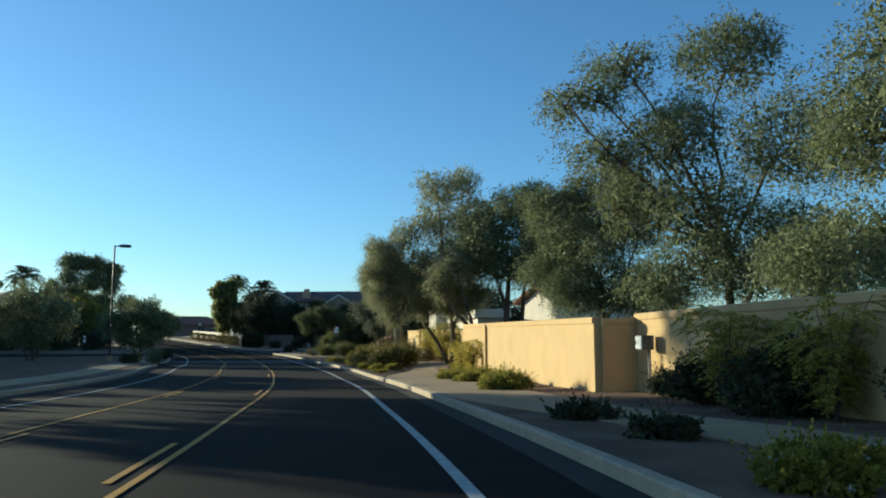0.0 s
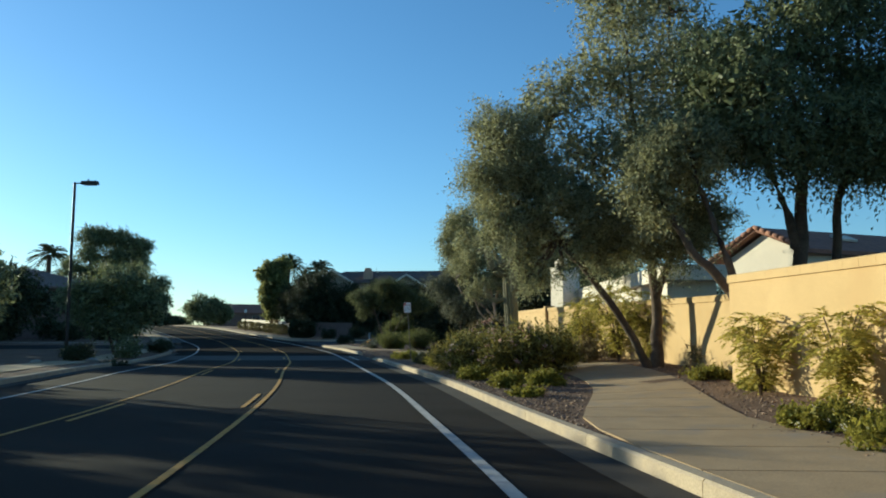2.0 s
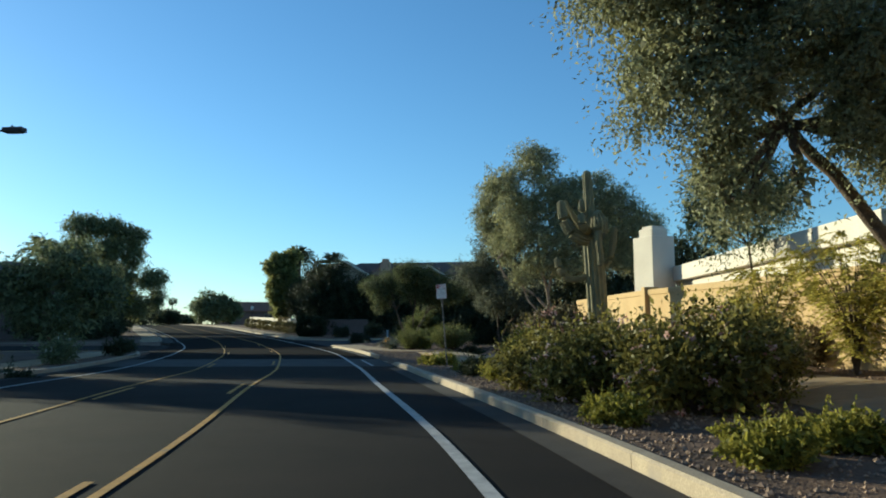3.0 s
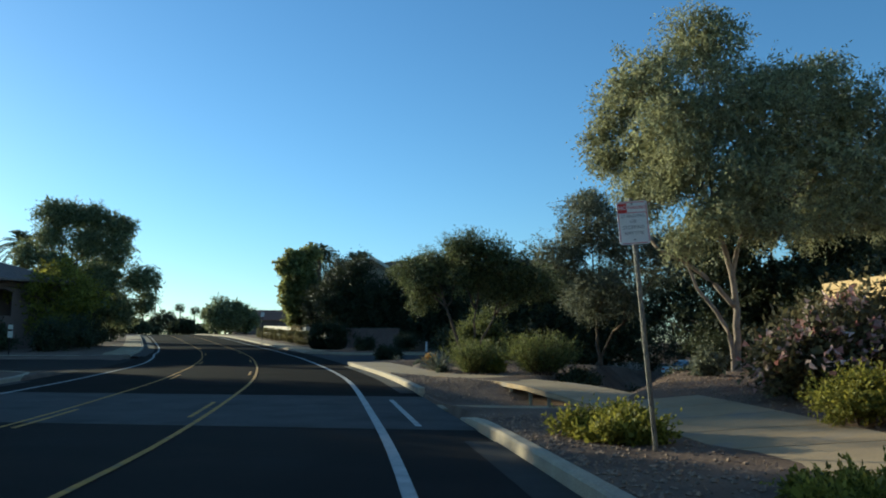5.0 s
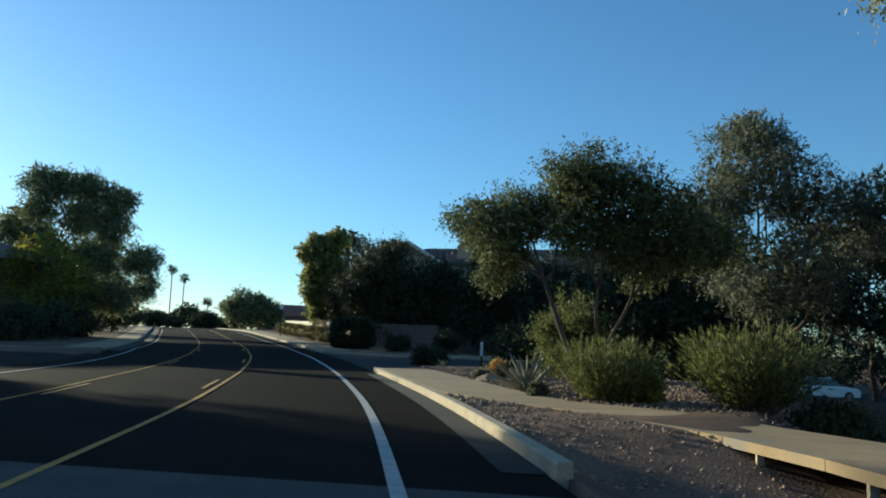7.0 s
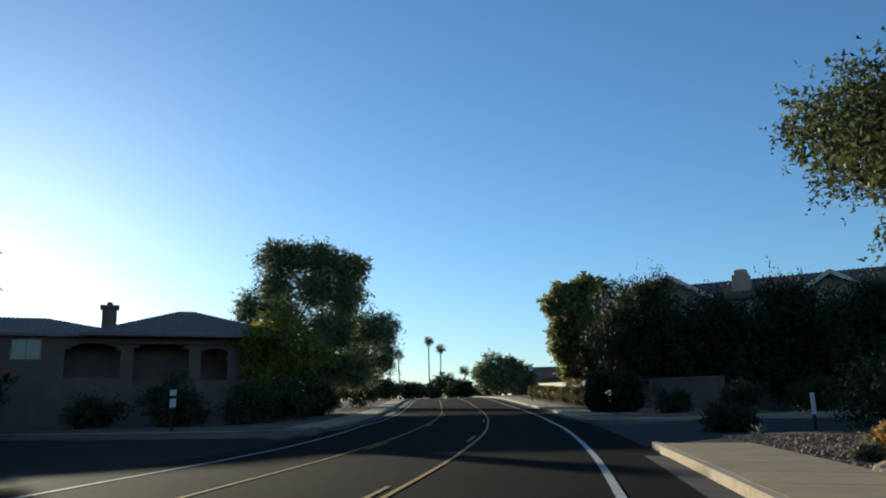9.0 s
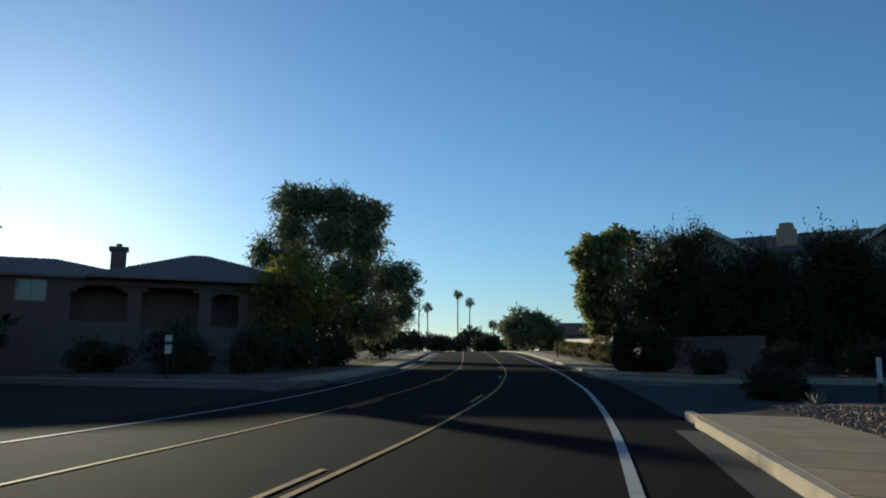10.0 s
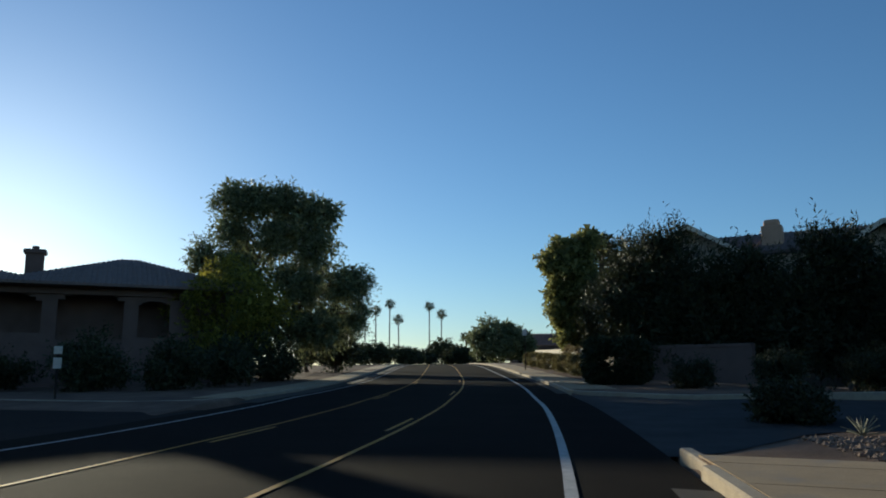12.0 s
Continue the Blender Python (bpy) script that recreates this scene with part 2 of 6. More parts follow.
def ground_z(x, y):
    x, y = np.asarray(x, float), np.asarray(y, float)
    off = (x - edge_x(y)) / lean(y)
    z = road_z(y) + 0.0
    s0, s1 = side_bounds(off)
    side_r = step(y - s0, -1.3, 0.2) * (1 - step(y - s1, -0.2, 1.3)) * step(off, 1.0, 1.6)
    side_l = step(y, 77, 80) * (1 - step(y, 95, 99)) * step(-off, 9.6, 10.2)
    right = step(off, KERB_R + 0.05, KERB_R + 0.12)
    left = step(-off - 0.6 * step(y, 80, 99), 10.05, 10.12)
    under = (1 - right) * (1 - left)
    z = z - 0.3 * under
    z = z + 0.135 * right * (1 - side_r) + 0.135 * left * (1 - side_l) - 0.05 * side_r - 0.05 * side_l
    bank = np.interp(y, (-20, 20, 45, 60, 66, 73, 78, 95), (0.03, 0.06, 0.34, 0.42, 0.36, 0.34, 0.05, 0.0))
    z = z + bank * step(off, 3.4, 8.0)
    wash = np.clip(1 - ((y - 69.2 - 1.75 * np.clip(off - 4.2, 0, 12)) / 3.7) ** 2, 0, 1)
    z = z - wash * (0.13 * step(off, 1.4, 1.5) + 0.2 * step(off, 1.5, 2.1) + 0.16 * step(off, 2.2, 3.8) + 1.0 * step(off, 5.6, 9.0))
    z = z - side_fall(off, y)
    z = z + 0.25 * step(-off, 11, 24) * (1 - side_l) * (1 - step(y, 60, 80))
    return z


def gz(x, y):
    return float(ground_z(x, y))


# ---- mesh helpers ----
def mesh_object(name, verts, faces, mat, parent=None, label="", smooth=False):
    me = bpy.data.meshes.new(name)
    me.from_pydata([tuple(v) for v in verts], [], [tuple(f) for f in faces])
    if mat:
        me.materials.append(mat)
    if smooth:
        me.shade_smooth()
    ob = new(name, me)
    if parent is not None:
        ob.parent = parent
    if label:
        ob["label"] = label
    return ob


def part(name, bm, mat, parent, label="", smooth=False):
    me = bpy.data.meshes.new(name)
    bm.to_mesh(me)
    bm.free()
    me.materials.append(mat)
    if smooth:
        me.shade_smooth()
    ob = new(name, me)
    ob.parent = parent
    if label:
        ob["label"] = label
    return ob


def box(bm, size, m=Matrix(), bevel=0.0):
    made = bmesh.ops.create_cube(bm, size=1.0, matrix=m @ Matrix.Diagonal((*size, 1)))
    if bevel:
        edges = {e for v in made["verts"] for e in v.link_edges}
        bmesh.ops.bevel(bm, geom=list(edges), offset=bevel, segments=2, affect="EDGES", profile=0.6)


def tube(path, radii, sides=8, squash=None):
    """Vertices and faces of a tapered tube along a path."""
    path = [Vector(p) for p in path]
    verts, faces = [], []
    for i, p in enumerate(path):
        d = (path[min(i + 1, len(path) - 1)] - path[max(i - 1, 0)]).normalized()
        a = d.orthogonal().normalized() if abs(d.z) < 0.95 else Vector((1, 0, 0)).cross(d).normalized()
        a = (a - d * a.dot(d)).normalized()
        b = d.cross(a)
        for k in range(sides):
            t = 2 * math.pi * k / sides
            r = radii[i] * (1 if squash is None else squash(k))
            verts.append(p + a * (r * math.cos(t)) + b * (r * math.sin(t)))
    for i in range(len(path) - 1):
        for k in range(sides):
            a, b = i * sides + k, i * sides + (k + 1) % sides
            faces.append((a, b, b + sides, a + sides))
    faces.append(tuple(reversed(range(sides))))
    faces.append(tuple((len(path) - 1) * sides + k for k in range(sides)))
    return verts, faces


def join(pieces):
    verts, faces = [], []
    for v, f in pieces:
        n = len(verts)
        verts += v
        faces += [tuple(i + n for i in face) for face in f]
    return verts, faces


def strip(name, ys, offs, mat, lift=0.0, parent=None, level=None, label=""):
    """A sheet that follows the road, between the given offsets."""
    verts, faces = [], []
    for y in ys:
        for o in offs:
            x, _ = on(y, o)
            verts.append((float(x), float(y), float((level or (lambda a, b: road_z(b)))(x, y)) + lift))
    n = len(offs)
    for i in range(len(ys) - 1):
        for k in range(n - 1):
            a = i * n + k
            faces.append((a, a + 1, a + n + 1, a + n))
    return mesh_object(name, verts, faces, mat, parent, label, smooth=True)


# ---- ground, road, markings ----
ys = np.concatenate([np.linspace(-400, -40, 10)[:-1], np.arange(-40, 140, 0.75), np.arange(140, 330, 5), np.linspace(330, 2600, 14)])
offs = np.concatenate([[-2500, -1200, -600, -300, -150, -90, -60, -45, -35], np.arange(-30, -12, 1.5), [-12, -11, -10.8, -10.7, -10.6, -10.2, -10.1, -10.0, -9.5, -5, 0, 1.3, 1.45, 1.52, 1.6, 2.0, 2.6], np.arange(3.2, 12, 0.6), np.arange(12, 30, 1.5), [30, 36, 45, 60, 90, 150, 300, 600, 1200, 2500]])
verts, faces = [], []
for y in ys:
    x, _ = on(y, offs)
    z = ground_z(x, np.full_like(x, y))
    for a, b in zip(x, z):
        bumps = 0.05 * noise.noise((a * 0.5, y * 0.5, 3)) if (abs(y - 60) < 120) else 0
        verts.append((a, y, b + bumps * (1 if not -10.3 < (a - edge_x(y)) < 2.9 else 0)))
n = len(offs)
for i in range(len(ys) - 1):
    for k in range(n - 1):
        a = i * n + k
        faces.append((a, a + 1, a + n + 1, a + n))
tagged(mesh_object("ground", verts, faces, GRAVEL, smooth=True), "brown gravel ground with patchy stones and soil", "ground", kind="structure")

road_ys = np.concatenate([np.arange(-300, -40, 20), np.arange(-40, 66.1, 1.5)])
road_ys_far = np.concatenate([np.arange(road_ys[-1], 150, 1.5), np.arange(150, 500, 6)])
tagged(strip("road", road_ys_far, (KERB_L + 0.02, -8.7, -5, 0, KERB_R - 0.02), ASPHALT_DARK), "darker asphalt road beyond the wash", "road", kind="structure")
tagged(strip("road", road_ys, (KERB_L + 0.02, -8.7, -5, 0, KERB_R - 0.02), ASPHALT), "dark worn asphalt road curving gently between kerbs", "road", kind="structure")
verts, faces = [], []
side_offs = (1.36, 1.7, 2, 2.5, 3, 3.5, 4, 4.5, 5, 6, 7, 8, 10, 12, 14, 17, 20, 23, 26, 30, 40)
for o in side_offs:
    for k in range(21):
        y0, y1 = side_bounds(o)
        y = float(y0 + (y1 - y0) * k / 20)
        verts.append((float(on(y, o)[0]), y, float(road_z(y)) - 0.004 - float(side_fall(o, y))))
for i in range(len(side_offs) - 1):
    for k in range(20):
        a = i * 21 + k
        faces.append((a, a + 21, a + 22, a + 1))
tagged(mesh_object("side_road", verts, faces, SIDE_ROAD, smooth=True), "worn grey side street joining the road", "road", kind="structure")
tagged(strip("side_road", np.arange(78.5, 98.1, 1.0), (-70, -40, -20, -12, -9.96), ASPHALT, -0.02), "asphalt side street meeting the road", "road", kind="structure")
slab = tagged(strip("dip_slab", np.arange(62.8, 69.3, 0.8), (KERB_L + 0.02, -5, 0, 1.4), CONCRETE_ROAD, 0.006), "worn grey concrete slab crossing the road at the wash", "road slab", kind="structure")


def line(y0, y1, off, width, mat, label, lift=0.012):
    verts, faces = [], []
    n = max(2, int((y1 - y0) / 1.5) + 1)
    for y in np.linspace(y0, y1, n):
        o = float(np.interp(y, (20, 60, 90, 105), off)) if isinstance(off, tuple) else off
        for s in (-width / 2, width / 2):
            verts.append((float(on(y, o + s)[0]), float(y), float(road_z(y)) + lift))
    for i in range(n - 1):
        faces.append((2 * i, 2 * i + 1, 2 * i + 3, 2 * i + 2))
    tagged(mesh_object("road_marking", verts, faces, mat), label, "road marking", kind="structure")


line(-30, 200, 0, 0.13, WHITE_PAINT, "white painted edge line along the lane")
line(-30, 200, (-8.2, -8.35, -8.75, -9.2), 0.11, WHITE_PAINT, "white painted edge line along the far lane")
line(-30, 200, (-2.93, -2.83, -3.05, -2.9), 0.085, YELLOW_PAINT, "solid yellow line beside the turning lane")
line(-30, 200, (-5.75, -5.55, -6.1, -5.9), 0.075, YELLOW_PAINT, "solid yellow line beyond the turning lane")
for y in (-7.5, 7.2, 22.2, 37.3, 49.3, 64.0, 78.6, 93.0, 107.5, 122.0):
    line(y, y + 3.1, (-3.16, -3.06, -3.28, -3.13), 0.085, YELLOW_PAINT, "short yellow dash beside the solid line")
for y in (-5.0, 8.5, 21.5, 34.8, 47.9, 62.0, 75.4, 90.0, 104.0, 118.0):
    line(y, y + 3.1, (-5.52, -5.32, -5.87, -5.67), 0.085, YELLOW_PAINT, "short yellow dash beside the solid line")
line(63.2, 68.2, 0.6, 0.10, WHITE_PAINT, "short white line on the concrete slab")


# ---- kerbs, gutters, pavements ----
def kerb_run(points, parent, side, ramp=True, lower=0.0):
    """Kerb stones along plan points; side: +1 when the pavement lies to the right of the way along."""
    pts = [Vector((p[0], p[1], 0)) for p in points]
    dist = [0]
    for a, b in zip(pts, pts[1:]):
        dist.append(dist[-1] + (b - a).length)

    def at(s):
        i = min(max(np.searchsorted(dist, s) - 1, 0), len(pts) - 2)
        t = (s - dist[i]) / (dist[i + 1] - dist[i])
        p = pts[i].lerp(pts[i + 1], t)
        d = (pts[i + 1] - pts[i]).normalized()
        return p, Vector((d.y, -d.x, 0)) * side

    s = 0.0
    while s < dist[-1] - 0.4:
        e = min(s + 3.0, dist[-1])
        verts, faces = [], []
        profile = ((0, -0.1), (0.0, 0.125), (0.022, 0.15), (0.15, 0.152), (0.152, -0.1))
        rows = [s + 0.006 + (e - s - 0.012) * k / 3 for k in range(4)]
        for r in rows:
            p, nrm = at(r)
            z = float(road_z(p.y)) - lower
            low = 1.0
            for d in (r, dist[-1] - r) if ramp else ():
                low = min(low, 0.25 + d / 1.6) if d < 1.2 else low
            for o, h in profile:
                q = p + nrm * o
                verts.append((q.x, q.y, z + (h * low if h > 0 else h)))
        m = len(profile)
        for i in range(3):
            for k in range(m - 1):
                a = i * m + k
                faces.append((a, a + 1, a + m + 1, a + m) if side < 0 else (a + m, a + m + 1, a + 1, a))
        faces.append(tuple(range(m)))
        faces.append(tuple(reversed(range(3 * m, 4 * m))))
        mesh_object("kerbstone", verts, faces, KERB, parent)
        s = e


def plan(ys, off):
    return [(float(on(y, off)[0]), float(y)) for y in ys]


kerb = tagged(new("kerb"), "pale concrete kerb beside the lane", "kerb", kind="structure")
kerb_run(plan(np.linspace(-24, 64.4, 75), KERB_R), kerb, 1)
kerb_run(plan(np.linspace(70.0, 89.0, 18), KERB_R), kerb, 1, False)
kerb_run(plan((89.02, 90.0, 90.9), KERB_R + 0.1), kerb, 1, False, 0.02)
kerb_run([(float(on(float(side_bounds(o)[1]) + 0.1, o)[0]), float(side_bounds(o)[1]) + 0.1) for o in (14, 8, 5, 4, 3, 2.2, 1.7)] + plan(np.arange(109, 215, 2.0), KERB_R), kerb, 1)
kerb_far = tagged(new("kerb"), "pale concrete kerb along the far side", "kerb", kind="structure")
kerb_run(plan(np.arange(-12, 75, 1.5), KERB_L) + [(float(on(76.4, -10.5)[0]), 76.4), (float(on(77.6, -11.8)[0]), 77.6), (float(on(78.2, -13.6)[0]), 78.2), (float(on(78.3, -20)[0]), 78.3)], kerb_far, -1)
kerb_run([(float(on(98.4, -45)[0]), 98.4), (float(on(98.4, -14)[0]), 98.4), (float(on(99.4, -12.0)[0]), 99.4), (float(on(101, -10.9)[0]), 101.0)] + plan(np.arange(103, 200, 2.0), KERB_L - 0.6), kerb_far, -1)
for y0, y1, a, b in ((-24, 62.6, KERB_R - 0.42, KERB_R - 0.01), (70.2, 89.4, KERB_R - 0.42, KERB_R - 0.01), (109, 200, KERB_R - 0.42, KERB_R - 0.01), (-12, 75, KERB_L + 0.01, KERB_L + 0.42), (101, 200, KERB_L - 0.59, KERB_L + 0.42)):
    tagged(strip("gutter", np.arange(y0, y1, 1.5), (a, b), GUTTER, 0.008), "stained concrete gutter at the foot of the kerb", "gutter", kind="structure")

WALK_Y = (-30, 4, 9, 13, 17, 20, 22, 29, 31, 34.3, 37, 41, 45, 52, 57, 60, 63, 66, 69, 72.5, 75, 78, 80, 85, 92)
WALK_IN = (4.0, 3.8, 3.3, 2.5, 1.72, 1.56, 1.56, 1.56, 1.58, 1.9, 2.8, 4.1, 4.8, 4.7, 3.7, 3.4, 3.7, 3.95, 3.97, 3.9, 3.25, 1.66, 1.56, 1.56, 1.56)
walk_in = smooth_curve(WALK_Y, WALK_IN)


WALK_W = ((-30, 13, 18, 28, 34, 40, 90), (1.8, 1.8, 2.5, 2.7, 2.2, 1.85, 1.8))


def slab_panel(corners, thick, parent, mat=CONCRETE, name="paving_slab"):
    verts = [tuple(c) for c in corners] + [(c[0], c[1], c[2] - thick) for c in corners]
    faces = [(0, 1, 2, 3), (7, 6, 5, 4)] + [(i + 4, (i + 1) % 4 + 4, (i + 1) % 4, i) for i in range(4)]
    return mesh_object(name, verts, faces, mat, parent)


def pavement(y0, y1, inner, width, parent, pitch=1.5):
    y = y0
    while y < y1:
        e = min(y + pitch, y1)
        c = []
        for yy, oo in ((y + 0.016, 0), (y + 0.016, width or 1), (e - 0.016, width or 1), (e - 0.016, 0)):
            o = float(inner(yy)) + (float(np.interp(yy, *WALK_W)) if oo and width is None else oo)
            x, _ = on(yy, o)
            z = max(float(road_z(yy)) + 0.154, gz(float(x), yy) + 0.02)
            c.append((float(x), yy, z))
        slab_panel(c, 0.12, parent)
        y = e


sill = slab_panel([(float(on(y, o)[0]), y, float(road_z(y)) + 0.012) for y, o in ((66.3, 1.39), (66.5, 4.0), (67.2, 4.0), (67.1, 1.39))], 0.3, None, CONCRETE, "sill")
tagged(sill, "worn concrete sill edging the wash beside the road", "sill", kind="structure")
walkway = tagged(new("pavement"), "tan concrete footpath winding beside the kerb", "pavement", kind="structure")
pavement(-18, 66, walk_in, None, walkway)
pavement(74.3, 90, walk_in, None, walkway)
far_walk = tagged(new("pavement"), "concrete footpath on the far side of the road", "pavement", kind="structure")
pavement(-9, 75, lambda y: -13.0, 1.7, far_walk, pitch=3.0)
pavement(101, 170, lambda y: -12.5, 1.7, far_walk, pitch=3.0)
pavement(110, 180, lambda y: 1.6, 1.7, walkway, pitch=3.0)


# ---- boundary walls ----
def wall_run(name, pts, tops, mat, label, thick=0.2, cap=True, depth=0.5):
    """A rendered wall with a capping course along plan points; tops are heights above level zero."""
    base = tagged(new(name), label, "boundary wall", kind="structure")
    for i in range(len(pts) - 1):
        a, b = Vector((*pts[i], 0)), Vector((*pts[i + 1], 0))
        d = (b - a).normalized()
        nrm = Vector((d.y, -d.x, 0))
        steps = max(2, int((b - a).length / 2.0))
        for what, half, lo, hi in (("wall_face", thick / 2, None, -0.16), ("cap_block", thick / 2 + 0.04, -0.16, 0.0)):
            if what == "cap_block" and not cap:
                continue
            hi = hi if cap else 0.0
            def course(t0, t1, count):
                verts, faces = [], []
                for k in range(count + 1):
                    t = t0 + (t1 - t0) * k / count
                    p = a.lerp(b, t)
                    top = tops[i] + (tops[i + 1] - tops[i]) * t
                    low = gz(p.x, p.y) - depth if lo is None else top + lo + 0.002
                    r = 0.02 if lo is not None else 0.0
                    for o, z in ((-half, low), (-half, top + hi - r), (-half + r, top + hi), (half - r, top + hi), (half, top + hi - r), (half, low)):
                        q = p + nrm * o
                        verts.append((q.x, q.y, z))
                for k in range(count):
                    for j in range(6):
                        c = k * 6
                        faces.append((c + j, c + (j + 1) % 6, c + 6 + (j + 1) % 6, c + 6 + j))
                faces.append(tuple(reversed(range(6))))
                faces.append(tuple(range(count * 6, count * 6 + 6)))
                mesh_object(what, verts, faces, mat, base)

            if lo is None:
                course(0, 1, steps)
                continue
            length = (b - a).length
            n = max(1, round(length / 0.41))
            for k in range(n):
                course(k / n + 0.0025 / length, (k + 1) / n - 0.0025 / length, 1)
    return base


def pier(parent, p, d, top, size=0.34, mat=STUCCO):
    bm = bmesh.new()
    low = gz(*p) - 0.4
    box(bm, (size, size + 0.1, top - low), pose(p[0], p[1], (top + low) / 2, 0, 0, math.degrees(math.atan2(d[1], d[0]))), 0.015)
    part("pier", bm, mat, parent)


A0, A1, C1, C2 = (3.9, 20.0), (1.1, 39.5), (-1.6, 58.7), (-3.0, 69.5)
wall_a = wall_run("wall_north", [A0, A1], [1.92, 2.3], STUCCO, "sunlit tan stucco boundary wall with a capping course")
pier(wall_a, (1.95, 33.7), (-0.14, 1), 2.12)
wall_run("wall_south", [(8.0, -2.0), (4.98, 20.05)], [1.9, 2.0], STUCCO, "tan stucco boundary wall dappled by tree shade")
wall_return = wall_run("wall_return", [(3.985, 19.975), (5.08, 20.13)], [1.88, 1.93], STUCCO, "short tan stucco wall return in shade")
wall_run("wall_step", [(1.22, 39.52), (2.55, 39.7)], [2.3, 2.3], STUCCO, "short tan stucco wall return in shade")
wall_c = wall_run("wall_far", [(2.5, 39.85), (1.5, 44.2), C1, C2], [2.05, 2.12, 2.42, 2.62], STUCCO, "lower tan stucco boundary wall with pier and tree shadows")
pier(wall_c, C1, (-0.15, 1), 2.5)
pier(wall_c, (2.12, 41.7), (-0.22, 1), 2.4, 0.46)
wall_run("wall_end", [(-2.95, 69.6), (6.0, 70.9)], [2.62, 2.7], STUCCO, "tan stucco boundary wall turning away from the road")


# ---- plants ----
def leaves_mesh(name, points, ways, length, width, mat, parent, rng, label="", scale=1.0, oval=False):
    """One pointed leaf at each point, along its way, turned at random; oval leaves have two faces."""
    n = len(points)
    ways = ways / np.maximum(np.linalg.norm(ways, axis=1, keepdims=True), 1e-6)
    side = np.cross(ways, rng.normal(size=(n, 3)))
    side /= np.maximum(np.linalg.norm(side, axis=1, keepdims=True), 1e-6)
    l = length * rng.uniform(0.6, 1.35, (n, 1)) * scale
    w = width * rng.uniform(0.7, 1.3, (n, 1)) * scale
    corners = [points, points + ways * l * 0.42 + side * w * (0.5 if oval else 0.75), points + ways * l]
    if oval:
        corners.append(points + ways * l * 0.5 - side * w * 0.5)
    else:
        corners[0] = points - side * w * 0.25
    k = len(corners)
    me = bpy.data.meshes.new(name)
    me.vertices.add(k * n)
    me.vertices.foreach_set("co", np.stack(corners, axis=1).reshape(-1))
    me.loops.add(k * n)
    me.loops.foreach_set("vertex_index", np.arange(k * n, dtype=np.int32))
    me.polygons.add(n)
    me.polygons.foreach_set("loop_start", np.arange(0, k * n, k, dtype=np.int32))
    me.update(calc_edges=True)
    me.materials.append(mat)
    ob = new(name, me)
    ob.parent = parent
    if label:
        ob["label"] = label
    return ob


def crown_points(lobes, count, rng, hang, spread=0.22, hollow=0.45, core=0.12, grain=0.41, fill=1.1):
    """Leaf places, ways and sizes: sprigs in tufts over each lobe, and broader leaves deep inside."""
    lob = np.array(lobes, float)
    lob[:, 3:] *= fill
    area = (lob[:, 3] * lob[:, 4] * lob[:, 5]) ** 0.67
    tuft = np.clip(grain * lob[:, 3:].mean(axis=1), 0.06, 0.62)
    each = np.clip(3.0 * area / tuft ** 2, 8, 60).astype(int)
    owner = np.repeat(np.arange(len(lob)), each)
    d = rng.normal(size=(len(owner), 3))
    d[:, 2] += 0.15
    d /= np.linalg.norm(d, axis=1, keepdims=True)
    centre = lob[owner, :3] + d * lob[owner, 3:] * rng.uniform(hollow, 0.82, (len(owner), 1))
    deep = np.zeros(len(owner), bool)
    for j in range(len(lob)):
        q = np.sqrt((((centre - lob[j, :3]) / lob[j, 3:]) ** 2).sum(axis=1))
        deep |= (q < 0.55) & (owner != j)
    if (~deep).sum() > 6:
        owner, d, centre = owner[~deep], d[~deep], centre[~deep]
    size = tuft[owner] * rng.uniform(0.5, 1.25, len(owner))
    share = size ** 2 * rng.uniform(0.35, 1.0, len(owner))
    k = 8
    n = max(4, int(count * (1 - core)) // k)
    ti = rng.choice(len(owner), n, p=share / share.sum())
    u = rng.normal(size=(n, 3))
    u /= np.linalg.norm(u, axis=1, keepdims=True)
    start = centre[ti] + u * (size[ti] * rng.uniform(0.02, 1.0, n) ** 0.45)[:, None] * np.array((1, 1, 0.72))
    way = d[ti] * 0.5 + u * 0.6 + rng.normal(size=(n, 3)) * 0.4
    way[:, 2] -= hang * rng.uniform(0.1, 1.3, n)
    way /= np.linalg.norm(way, axis=1, keepdims=True)
    reach = spread * rng.uniform(0.5, 1.7, n) * np.where(rng.uniform(size=n) < 0.08, 1.5, 1.0)
    t = np.linspace(0, 1, k)[None, :, None]
    bend = np.array((0, 0, -hang * 0.35))
    p = start[:, None] + (way[:, None] * t + bend * t * t) * reach[:, None, None] + rng.normal(size=(n, k, 3)) * min(spread, 0.4) * 0.1
    w = way[:, None] * 0.6 + bend * t + rng.normal(size=(n, k, 3)) * 0.75
    m = max(1, int(count * core))
    lc = rng.choice(len(lob), m, p=area / area.sum())
    u = rng.normal(size=(m, 3))
    u /= np.linalg.norm(u, axis=1, keepdims=True)
    inner = lob[lc, :3] + u * lob[lc, 3:] * (rng.uniform(0, 1, (m, 1)) ** 0.4) * 0.7
    pts = np.concatenate([p.reshape(-1, 3), inner])
    ways = np.concatenate([w.reshape(-1, 3), rng.normal(size=(m, 3))])
    return pts, ways, np.concatenate([np.ones(n * k), np.full(m, 2.2)])[:, None]


def bent(a, b, sag, rng, n=6):
    a, b = Vector(a), Vector(b)
    off = Vector(rng.normal(size=3)) * (b - a).length * sag
    return [a.lerp(b, i / (n - 1)) + off * math.sin(math.pi * i / (n - 1)) * (0.6 + 0.4 * math.sin(i * 2.1)) for i in range(n)]


